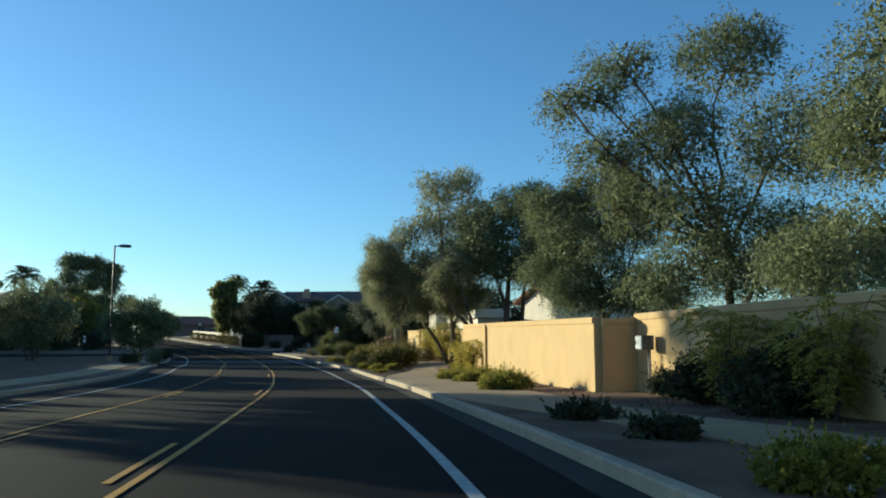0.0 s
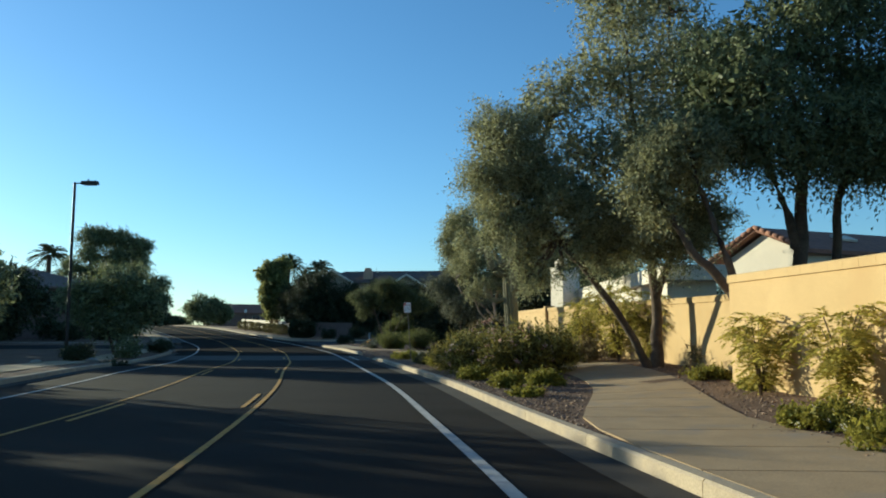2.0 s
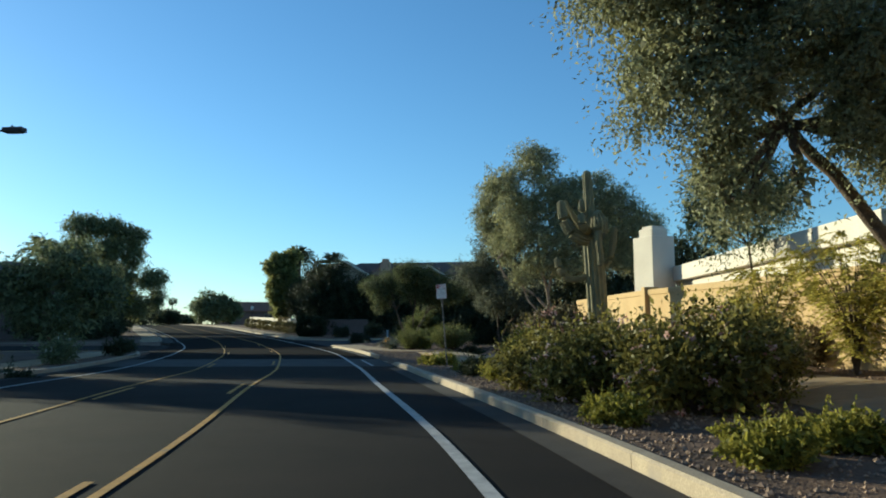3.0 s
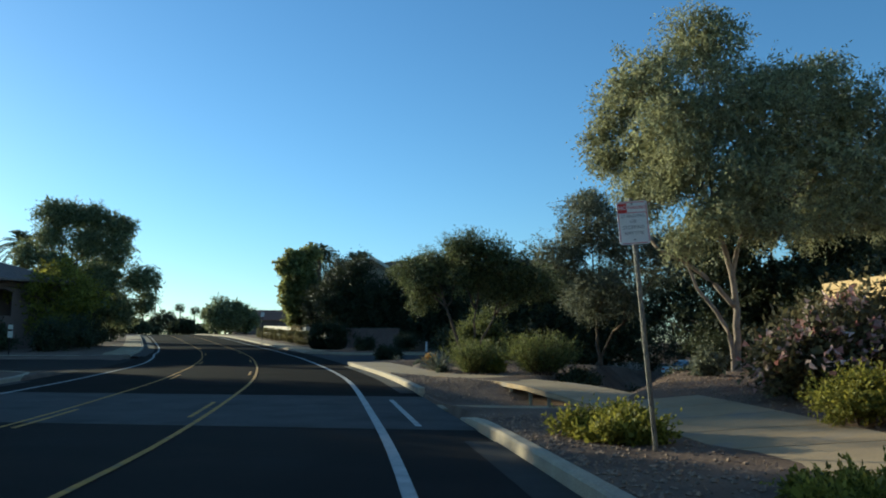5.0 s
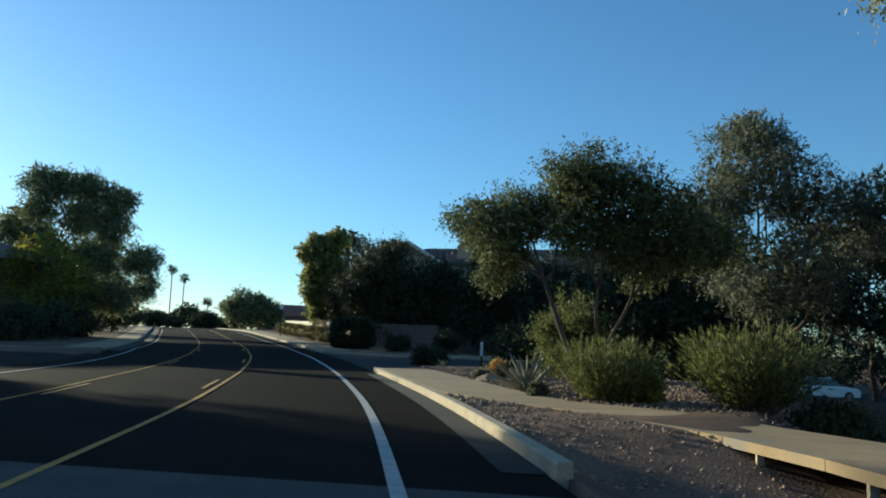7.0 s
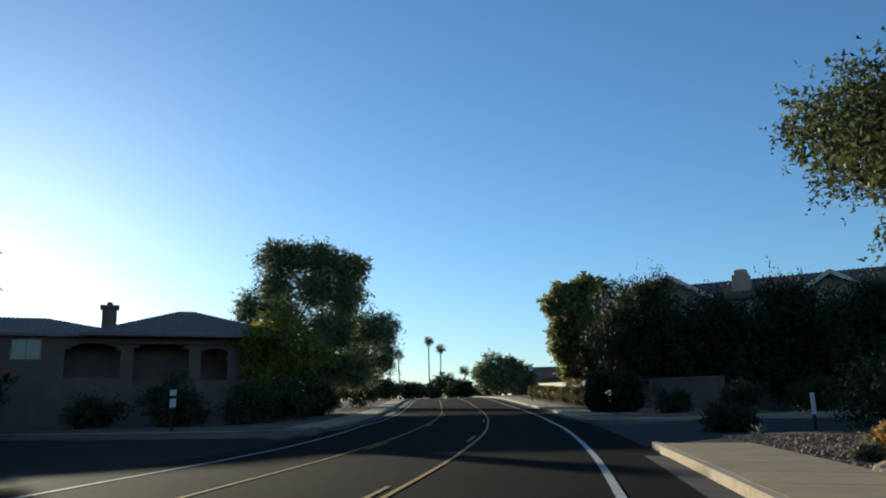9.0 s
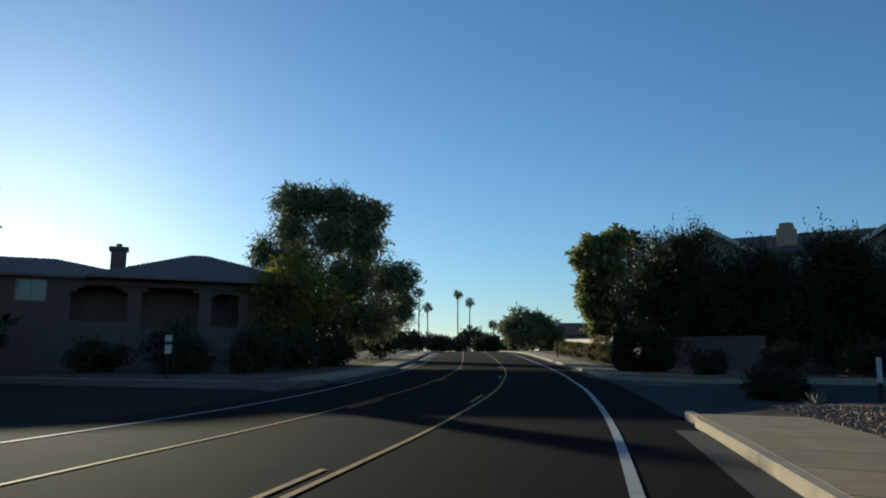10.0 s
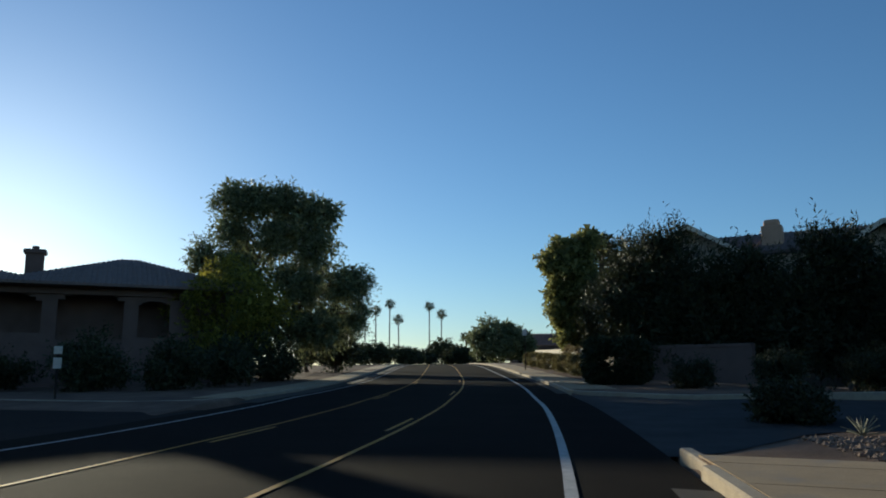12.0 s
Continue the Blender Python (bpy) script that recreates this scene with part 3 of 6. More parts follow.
def tree(name, place, lobes, stems, leaf_mat, label, category="tree", leaves=17100, leaf=(0.20, 0.070), hang=0.8, bark=BARK, seed=1, radius=0.16, spread=0.24, hollow=0.36, group="", fine=None, turn=0.0, grain=0.41):
    """place: plan x, y. lobes: dx, dy, height, rx, ry, rz. stems: the fork (dx, dy, height) that a stem reaches, or all the knots of its way."""
    rng = np.random.default_rng(seed)
    x, y = place
    z0 = gz(x, y)
    top = tagged(new(name), label, category, group)
    top.location = (x, y, z0)
    top.rotation_euler = (0, 0, radians(turn))
    wood, forks = [], []
    for j, stem in enumerate(stems):
        rr = radius * (1.0 if j == 0 else 0.68)
        if isinstance(stem, list):
            knots = [Vector(q) for q in stem]
            path = []
            for i in range(len(knots) - 1):
                p0, p1, p2, p3 = knots[max(i - 1, 0)], knots[i], knots[i + 1], knots[min(i + 2, len(knots) - 1)]
                for k in range(4):
                    t = k / 4
                    path.append(0.5 * (2 * p1 + (p2 - p0) * t + (2 * p0 - 5 * p1 + 4 * p2 - p3) * t * t + (3 * p1 - p0 - 3 * p2 + p3) * t ** 3))
            path.append(knots[-1])
            path = [p + Vector(rng.normal(size=3)) * rr * 0.12 for p in path]
            last = len(path) - 1
            base = 1.7 if knots[0].z < 0 else 1.0
            wood.append(tube(path, [rr * (base if i == 0 else (1 + (base - 1) * 0.25) if i == 1 else 1.0 - 0.5 * i / last) for i in range(last + 1)], 10))
            forks += [tuple(knots[-1]), tuple(knots[-2])]
            continue
        sx, sy, sz = stem
        foot = Vector((0.22 * math.cos(j * 2.4), 0.22 * math.sin(j * 2.4), 0)) * (0 if len(stems) == 1 else 1)
        foot.z = -0.25
        path = bent(foot, (sx, sy, sz), 0.04, rng, 7)
        wood.append(tube(path, [rr * (1.9 if i == 0 else 1.0 - 0.09 * i) for i in range(7)], 9))
        forks.append(stem)
    for cx, cy, cz, rx, ry, rz in lobes + (fine[0] if fine else []):
        s = min(forks, key=lambda q: (q[0] - cx) ** 2 + (q[1] - cy) ** 2 + (q[2] - cz) ** 2)
        wood.append(tube(bent(s, (cx, cy, cz), 0.08, rng, 6), [radius * 0.42 * (1 - 0.14 * i) for i in range(6)], 7))
        for _ in range(6):
            d = rng.normal(size=3)
            d /= np.linalg.norm(d)
            tip = (cx + d[0] * rx * 0.9, cy + d[1] * ry * 0.9, cz + d[2] * rz * 0.85)
            wood.append(tube(bent((cx - d[0] * rx * 0.15, cy, cz - rz * 0.25), tip, 0.1, rng, 4), [radius * 0.18, radius * 0.13, radius * 0.08, radius * 0.03], 5))
    v, f = join(wood)
    mesh_object("trunk", v, f, bark, top, smooth=True)
    p, w, s = crown_points(lobes, leaves, rng, hang, spread, hollow, grain=grain)
    leaves_mesh("crown", p, w, leaf[0], leaf[1], leaf_mat, top, rng, scale=s)
    if fine:
        p, w, s = crown_points(fine[0], fine[1], rng, hang, spread, hollow, grain=grain)
        leaves_mesh("hanging_foliage", p, w, fine[2][0], fine[2][1], leaf_mat, top, rng, scale=s)
    return top


def shrub(name, place, size, leaf_mat, label, category="shrub", leaves=1600, leaf=(0.09, 0.035), rise=0.3, seed=1, flowers=None, flower_count=60, group="", lumps=5, bloom=0.6):
    """size: rx, ry, height."""
    rng = np.random.default_rng(seed)
    x, y = place
    top = tagged(new(name), label, category, group)
    top.location = (x, y, gz(x, y))
    rx, ry, h = size
    lobes = []
    for i in range(lumps):
        a = 2 * math.pi * i / lumps + rng.uniform(-0.4, 0.4)
        k = 0.0 if i == 0 else rng.uniform(0.35, 0.62)
        hh = h * (0.52 if i == 0 else rng.uniform(0.3, 0.46))
        lobes.append((rx * k * math.cos(a), ry * k * math.sin(a), hh, rx * rng.uniform(0.42, 0.6), ry * rng.uniform(0.42, 0.6), hh * 0.95))
    wood = []
    for cx, cy, cz, *_ in lobes:
        wood.append(tube(bent((cx * 0.2, cy * 0.2, -0.1), (cx, cy, cz), 0.08, rng, 4), [0.025, 0.02, 0.015, 0.008], 5))
    v, f = join(wood)
    mesh_object("stem", v, f, BARK, top)
    p, w, s = crown_points(lobes, leaves, rng, -rise, min(rx, ry, h) * 0.2, 0.35)
    p[:, 2] = np.maximum(p[:, 2], 0.02)
    if y < 68:
        # young shoots that stand out of the outline
        n = int(14 + 26 * rx)
        lob = np.array(lobes)[rng.integers(0, len(lobes), n)]
        d = rng.normal(size=(n, 3)) * (0.7, 0.7, 0.4) + (0, 0, 0.8)
        d /= np.linalg.norm(d, axis=1, keepdims=True)
        foot = lob[:, :3] + d * lob[:, 3:] * 0.9
        way = d + rng.normal(size=(n, 3)) * 0.25 + (0, 0, 0.3)
        along = rng.uniform(0, 1, (n, 14, 1)) * (rng.uniform(0.15, 0.4, (n, 1, 1)) * math.sqrt(h))
        shoot = (foot[:, None] + way[:, None] * along).reshape(-1, 3)
        p, w = np.concatenate([p, shoot]), np.concatenate([w, np.repeat(way, 14, 0) + rng.normal(size=(n * 14, 3)) * 0.6])
        s = np.concatenate([np.broadcast_to(np.asarray(s, float).reshape(-1), (len(p) - n * 14,)), np.full(n * 14, 0.85)])[:, None]
    leaves_mesh("foliage", p, w, leaf[0], leaf[1], leaf_mat, top, rng, scale=s, oval=y < 66 and x > -9)
    if flowers:
        lob = np.array(lobes)[rng.integers(0, len(lobes), flower_count)]
        w = rng.normal(size=(flower_count, 3)) + (0, 0, 0.4)
        w /= np.linalg.norm(w, axis=1, keepdims=True)
        p = lob[:, :3] + w * lob[:, 3:] * rng.uniform(0.95, 1.12, (flower_count, 1))
        p, w = np.repeat(p, 9, 0), np.repeat(w, 9, 0)
        p, w = p + rng.normal(size=p.shape) * leaf[0] * bloom * 0.55, w + rng.normal(size=p.shape) * 0.9
        p[:, 2] = np.maximum(p[:, 2], 0.05)
        leaves_mesh("blossom", p, w, leaf[0] * bloom, leaf[0] * bloom * 0.8, flowers, top, rng)
    return top


def blade_shrub(place, radius, height, leaf_mat, label, blades=900, seed=1, width=0.014):
    """A rounded tuft of upright wands."""
    rng = np.random.default_rng(seed)
    x, y = place
    top = tagged(new("tufted_shrub"), label, "shrub")
    top.location = (x, y, gz(x, y))
    a = rng.uniform(0, 2 * math.pi, blades)
    r = np.sqrt(rng.uniform(0, 1, blades))
    foot = np.stack([r * 0.35 * radius * np.cos(a), r * 0.35 * radius * np.sin(a), np.zeros(blades) - 0.03], 1)
    tilt = r * rng.uniform(0.5, 1.2, blades)
    way = np.stack([np.cos(a) * tilt * radius, np.sin(a) * tilt * radius, height * rng.uniform(0.6, 1.1, blades) * (1 - 0.25 * tilt)], 1)
    pts, ways = [], []
    for k in range(12):
        t = rng.uniform(0.12, 1.0, (blades, 1))
        pts.append(foot + way * t)
        ways.append(way / height + rng.normal(size=way.shape) * 0.35)
    wood = [tube([foot[i], foot[i] + way[i] * 0.9], [0.008, 0.003], 4) for i in range(0, blades, 9)]
    wood = [([Vector(q) for q in v], f) for v, f in wood]
    v, f = join(wood)
    mesh_object("stem", v, f, BARK, top)
    leaves_mesh("foliage", np.concatenate(pts), np.concatenate(ways), 0.13, width * 1.5, leaf_mat, top, rng)
    return top


# trees beside the footpath
tree("acacia_tree", (0.48, 44.8), [(-0.9, -0.6, 9.9, 1.3, 1.3, 1.3), (0.7, 0, 10.1, 1.5, 1.5, 1.4), (1.2, 0.2, 8.3, 1.6, 1.6, 1.4), (-1.0, -0.4, 8.0, 1.7, 1.6, 1.4), (-2.6, -0.6, 7.0, 1.2, 1.2, 1.1), (0.3, -0.4, 6.3, 1.8, 1.7, 1.3), (2.0, 0.2, 6.6, 1.5, 1.5, 1.3), (-1.6, -0.5, 5.6, 1.4, 1.4, 1.1), (0.9, -0.5, 4.7, 1.3, 1.2, 0.9)],
     [[(0.02, 0, -0.25), (0.06, 0, 1.2), (0.0, 0.05, 2.8), (-0.3, 0, 5.2)], [(-0.1, 0, -0.25), (-0.75, -0.1, 1.0), (-1.75, -0.35, 2.45), (-2.55, -0.45, 3.35), (-3.2, -0.6, 4.6)], [(0.05, 0, 1.9), (0.5, 0.1, 2.9), (1.0, 0.2, 4.2), (1.2, 0.2, 5.6)]],
     LEAF_SILVER, "large weeping acacia tree leaning over the footpath", leaves=46000, leaf=(0.11, 0.045), hang=0.9, seed=11, radius=0.17, spread=0.3,
     fine=([(-4.0, -0.7, 6.1, 1.1, 1.1, 0.95), (-4.3, -0.7, 5.0, 0.9, 0.9, 0.9), (-3.3, -0.8, 5.2, 1.1, 1.1, 1.1), (-2.5, -0.8, 4.6, 1.0, 1.0, 0.9), (-3.7, -0.8, 4.2, 0.7, 0.7, 0.7), (-1.6, -0.9, 4.2, 0.9, 0.9, 0.8), (-0.6, -0.9, 4.0, 0.8, 0.8, 0.8), (0.3, -0.8, 3.7, 0.8, 0.8, 0.7), (-1.0, -0.8, 3.2, 0.4, 0.4, 0.7), (-4.1, -0.8, 3.9, 0.7, 0.7, 0.7), (-3.2, -0.9, 3.7, 0.7, 0.7, 0.6), (-1.7, -0.8, 3.4, 0.5, 0.5, 0.7), (0.7, -0.5, 3.3, 0.8, 0.8, 0.7), (-0.2, -0.6, 3.2, 0.6, 0.6, 0.7), (1.4, -0.2, 3.9, 0.8, 0.8, 0.7), (-3.6, -0.8, 2.8, 0.2, 0.2, 0.45), (-3.35, -0.8, 2.4, 0.18, 0.18, 0.45), (-3.05, -0.8, 2.45, 0.18, 0.18, 0.45), (-2.5, -0.8, 2.6, 0.14, 0.14, 0.4), (-3.3, -0.8, 3.1, 0.4, 0.4, 0.3), (-2.0, -0.9, 3.2, 0.3, 0.3, 0.5), (-1.5, -0.9, 2.9, 0.3, 0.3, 0.45)], 100000, (0.075, 0.034)))
tree("acacia_tree", (-4.3, 72.9), [(-0.4, 0, 8.9, 1.3, 1.3, 1.3), (-2.2, 0, 8.0, 1.2, 1.2, 0.95), (-3.1, 2.1, 7.0, 0.75, 0.75, 0.8), (-2.6, 1.7, 7.8, 0.9, 0.9, 0.7), (-1.4, -0.3, 6.6, 1.6, 1.5, 1.3), (0.6, -0.2, 7.0, 1.6, 1.5, 1.4), (2.1, 0.1, 7.6, 1.2, 1.2, 1.1), (3.4, 0.2, 7.0, 1.2, 1.2, 1.0), (2.4, 0, 5.6, 1.5, 1.5, 1.2), (0.5, -0.5, 5.2, 1.5, 1.4, 1.1), (3.6, 0.2, 4.8, 1.2, 1.2, 1.0), (-1.2, -0.4, 5.2, 0.9, 0.9, 0.7), (4.6, 0.3, 5.8, 1.2, 1.2, 1.2), (-2.9, 2.0, 6.2, 0.7, 0.7, 0.5), (-2.2, 1.1, 4.8, 0.8, 0.8, 0.7), (-2.0, 1.0, 6.2, 1.0, 1.0, 0.8), (-1.7, 0.4, 5.2, 0.8, 0.8, 0.7), (-0.5, -0.5, 4.1, 1.0, 1.0, 0.75), (0.9, -0.5, 3.8, 1.0, 1.0, 0.7), (2.3, -0.2, 4.0, 1.1, 1.1, 0.8), (-1.3, -0.5, 3.4, 0.6, 0.6, 0.5), (3.4, 0.0, 4.0, 1.0, 1.0, 0.6)],
     [[(0.0, 0, -0.25), (0.08, 0, 1.2), (0.0, 0, 2.6), (-0.35, 0, 4.0), (-0.5, 0, 6.0)], [(-0.05, 0, -0.25), (-0.12, -0.05, 0.9), (-0.55, -0.12, 1.7), (-0.95, -0.2, 2.2), (-1.3, -0.4, 3.2)], [(0.03, 0, 1.7), (-0.65, -0.1, 2.45), (-1.3, -0.2, 2.9), (-2.0, -0.35, 3.3), (-2.4, -0.4, 4.2)], [(0.0, 0, 2.5), (0.28, 0.05, 3.5), (0.9, 0.1, 4.9)]],
     LEAF_SILVER, "tall acacia tree with pale forked trunk by the wash", leaves=110000, leaf=(0.11, 0.045), hang=0.75, seed=12, spread=0.3, bark=BARK_PALE, radius=0.105)
# trees behind the wall
tree("acacia_tree", (3.6, 42.2), [(0, 0, 7.9, 2.3, 2.2, 1.8), (-1.4, -0.5, 6.2, 1.8, 1.9, 1.6), (1.9, 0.2, 6.0, 2.1, 2.0, 1.8), (0.5, -0.5, 5.6, 2.1, 1.9, 1.1), (2.6, -0.3, 5.7, 1.7, 1.6, 0.9), (3.4, 0.4, 8.0, 1.8, 1.8, 1.6), (1.5, 0.1, 9.0, 1.4, 1.4, 1.1), (-0.3, -0.6, 4.95, 1.6, 1.4, 0.7), (1.7, -0.4, 4.75, 1.6, 1.3, 0.7), (3.2, -0.3, 4.7, 1.4, 1.3, 0.8), (-1.9, -0.3, 5.5, 1.2, 1.2, 0.8), (-1.9, 0, 7.4, 1.3, 1.3, 1.0)],
     [[(-0.25, 0, -0.25), (-0.24, 0, 2.0), (-0.12, 0, 4.0), (-0.1, 0, 5.4)], [(0.6, 0.05, -0.25), (0.61, 0.1, 2.0), (0.78, 0.1, 4.0), (1.2, 0.1, 5.2)], [(-0.24, 0, 2.7), (-0.45, 0, 3.6), (-0.95, -0.1, 5.2)]], LEAF_ACACIA, "weeping acacia tree behind the boundary wall", leaves=72000, leaf=(0.125, 0.052), hang=1.0, seed=13, spread=0.36, radius=0.2)
tree("acacia_tree", (1.6, 40.95), [(-1.7, 0.4, 4.6, 0.9, 0.9, 0.8), (-0.9, 0.3, 5.2, 1.0, 1.0, 0.9), (-1.6, 0.2, 3.7, 0.45, 0.45, 0.5)],
     [[(0.05, 0, -0.25), (0.08, 0, 1.2), (-0.3, 0, 2.0), (-0.95, 0.05, 2.75), (-1.5, 0.2, 3.9)], [(0.06, 0, 1.25), (-0.15, 0, 2.3), (-0.5, 0.05, 3.45), (-0.8, 0.2, 4.6)]], LEAF_SILVER, "forked acacia tree in the corner of the wall", leaves=14000, leaf=(0.1, 0.042), hang=0.9, seed=19, spread=0.3, radius=0.15)
tree("acacia_tree", (6.8, 34.0), [(0.4, 0, 7.9, 1.9, 1.9, 1.4), (-2.2, 0, 7.2, 1.3, 1.3, 1.0), (-0.8, 0.2, 7.8, 1.2, 1.2, 0.9), (-1.6, -0.3, 6.3, 2.0, 2.0, 1.8), (1.6, 0.0, 6.6, 2.3, 2.2, 2.0), (-0.6, -0.8, 5.2, 2.2, 2.0, 1.5), (1.2, -0.9, 3.7, 2.0, 1.6, 1.2), (-1.4, -0.9, 3.6, 1.7, 1.5, 1.1), (-2.6, 0.2, 4.2, 1.2, 1.2, 1.1), (0.0, -1.0, 2.9, 1.9, 1.3, 0.8), (2.4, -1.0, 2.9, 1.6, 1.3, 0.8)],
     [(0, 0, 3.4), (0.9, 0.2, 3.2)], LEAF_ACACIA, "broad weeping acacia tree behind the boundary wall", leaves=80000, leaf=(0.105, 0.044), hang=1.0, seed=14, spread=0.36)
tree("acacia_tree", (9.0, 24.5), [(0.4, 0.3, 10.4, 2.3, 2.3, 1.6), (-1.8, -0.2, 7.4, 2.2, 2.2, 1.8), (2.0, 0.1, 7.6, 2.4, 2.3, 2.0), (-1.0, -0.6, 5.2, 2.3, 2.1, 1.6), (1.8, -0.7, 4.4, 2.0, 1.8, 1.4), (-1.2, -0.9, 3.8, 1.9, 1.6, 1.1), (-3.1, 0.0, 10.0, 1.3, 1.3, 1.0), (-5.0, 0.0, 8.9, 1.1, 1.1, 0.75), (-4.0, 0.0, 9.1, 1.0, 1.0, 0.8), (-3.9, 0.1, 7.2, 1.2, 1.2, 0.9), (-3.2, 0.2, 5.6, 1.2, 1.2, 1.0), (0.4, -0.9, 3.2, 2.0, 1.6, 0.9), (-2.4, -0.5, 3.0, 1.5, 1.2, 0.9), (2.4, -0.7, 3.0, 1.5, 1.3, 0.9)],
     [(0, 0, 4.0), (1.0, 0.3, 3.5)], LEAF_ACACIA, "tall open-crowned acacia tree behind the wall", leaves=80000, leaf=(0.105, 0.044), hang=0.9, seed=15, spread=0.36, radius=0.2)
tree("acacia_tree", (10.8, 15.5), [(0, 0.2, 8.0, 2.4, 2.4, 2.0), (-1.6, 0.2, 5.6, 2.0, 2.1, 1.6), (1.4, -0.4, 5.4, 2.2, 2.0, 1.7), (0, -1, 4.0, 1.9, 1.7, 1.2), (-2.3, 1.4, 3.1, 1.5, 1.5, 1.0), (-2.0, 3.8, 3.2, 1.4, 1.5, 1.0), (-2.2, -1.2, 3.0, 1.4, 1.5, 1.0)],
     [(0, 0, 3.2)], LEAF_ACACIA, "weeping acacia tree overhanging the stucco wall", leaves=60000, leaf=(0.105, 0.044), hang=1.0, seed=16, spread=0.36)
tree("willow_acacia_tree", (0.9, 56.6), [(0.0, 0, 5.3, 0.9, 0.8, 0.4), (-1.3, -0.5, 4.6, 0.5, 0.5, 0.6), (-1.2, -0.4, 3.8, 0.3, 0.3, 0.7), (-0.7, -0.2, 4.4, 0.4, 0.4, 0.9), (-0.2, -0.3, 3.9, 0.3, 0.3, 0.8), (0.4, 0, 4.3, 0.4, 0.4, 0.8), (0.9, 0, 4.6, 0.4, 0.4, 0.7), (-0.9, -0.4, 3.2, 0.2, 0.2, 0.5), (0.2, -0.2, 3.3, 0.2, 0.2, 0.5), (-1.7, -0.5, 3.9, 0.25, 0.25, 0.6)],
     [(-0.1, 0, 3.0)], LEAF_ACACIA, "small weeping tree hanging over the stucco wall", leaves=15000, leaf=(0.1, 0.042), hang=1.8, seed=17, spread=0.42, radius=0.06)
# stands out of view, added to keep sky light off wall and shrubs
tree("acacia_tree", (9.8, 6.0), [(0, 0.2, 8.0, 3.0, 3.4, 2.2), (-1.8, 2.4, 5.6, 2.6, 2.6, 1.8), (1.4, -2.4, 5.4, 2.6, 2.6, 1.8), (-0.6, -1, 4.2, 2.6, 2.6, 1.4), (-1.0, 4.6, 5.0, 2.0, 2.0, 1.6)],
     [(0, 0, 3.2)], LEAF_ACACIA, "broad unseen acacia tree added to shade the stucco wall", leaves=12000, leaf=(0.3, 0.12), hang=1.0, seed=18, spread=0.36)
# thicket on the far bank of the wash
# the thicket's black shade is helped by its dark leaf colour
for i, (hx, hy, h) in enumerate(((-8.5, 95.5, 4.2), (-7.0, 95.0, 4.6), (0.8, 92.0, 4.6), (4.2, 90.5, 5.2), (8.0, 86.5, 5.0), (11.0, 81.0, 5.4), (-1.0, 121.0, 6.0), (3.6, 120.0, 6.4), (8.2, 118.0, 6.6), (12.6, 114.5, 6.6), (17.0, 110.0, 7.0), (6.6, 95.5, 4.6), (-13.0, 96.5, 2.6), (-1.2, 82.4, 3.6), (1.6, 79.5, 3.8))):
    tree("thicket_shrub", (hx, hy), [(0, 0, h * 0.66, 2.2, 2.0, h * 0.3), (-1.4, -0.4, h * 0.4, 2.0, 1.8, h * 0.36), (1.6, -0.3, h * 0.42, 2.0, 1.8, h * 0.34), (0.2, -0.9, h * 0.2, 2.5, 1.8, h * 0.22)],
         [(0, 0, 1.0), (0.6, 0.2, 0.9)], LEAF_DARK, "dense thicket shrub on the bank of the wash, deep shade in its leaves", "shrub", leaves=14000, leaf=(0.16, 0.075), hang=0.1, seed=340 + i, spread=0.3, group="wash thicket")
# by and beyond the wash
tree("mesquite_tree", (-12.1, 78.9), [(-2.2, 1.9, 3.75, 1.2, 1.2, 0.75), (-1.2, 1.0, 3.7, 1.0, 1.0, 0.7), (-1.7, 0.9, 3.0, 0.9, 0.9, 0.6), (-0.2, 0.2, 4.3, 0.85, 0.85, 0.65), (0.5, 0.2, 4.1, 1.1, 1.1, 0.85), (1.5, 0.4, 3.7, 1.1, 1.1, 0.8), (2.3, 0.6, 3.1, 1.0, 1.0, 0.75), (0.0, 0.3, 3.3, 1.0, 1.0, 0.6), (1.2, 0.5, 2.9, 0.9, 0.9, 0.55)],
     [(-0.75, 0.4, 2.3), (0.35, 0.1, 2.2), (1.0, 0.3, 2.0)], LEAF_MESQUITE, "spreading dark mesquite tree with leaning trunks in gravel", leaves=60000, leaf=(0.075, 0.036), hang=0.35, seed=21, radius=0.09, spread=0.22)
tree("olive_tree", (-7.2, 86.0), [(0, 0, 5.9, 1.9, 1.9, 1.6), (-1.6, 0, 4.5, 1.5, 1.6, 1.4), (1.8, 0.2, 4.8, 1.7, 1.7, 1.5), (0.2, -0.3, 3.2, 2.2, 2.0, 1.4), (-0.3, 0.1, 7.1, 1.0, 1.0, 0.9), (3.1, 0.3, 5.2, 1.3, 1.3, 1.2)],
     [(0, 0, 1.6), (0.7, 0, 1.5)], LEAF_OLIVE, "silver-leaved feathery tree beyond the wash", leaves=42000, leaf=(0.12, 0.044), hang=0.5, seed=22, radius=0.12)
tree("acacia_tree", (-1.0, 82.0), [(0, 0, 6.4, 2.4, 2.4, 2.0), (2.4, 0, 5.0, 2.2, 2.2, 1.8), (-1.8, -0.3, 4.6, 1.8, 1.8, 1.6), (0.6, -0.6, 3.0, 2.4, 2.0, 1.5)],
     [(0, 0, 2.0), (0.9, 0, 1.9)], LEAF_DARK, "dark leafy tree on the bank of the wash", leaves=20900, leaf=(0.22, 0.084), hang=0.6, seed=23)
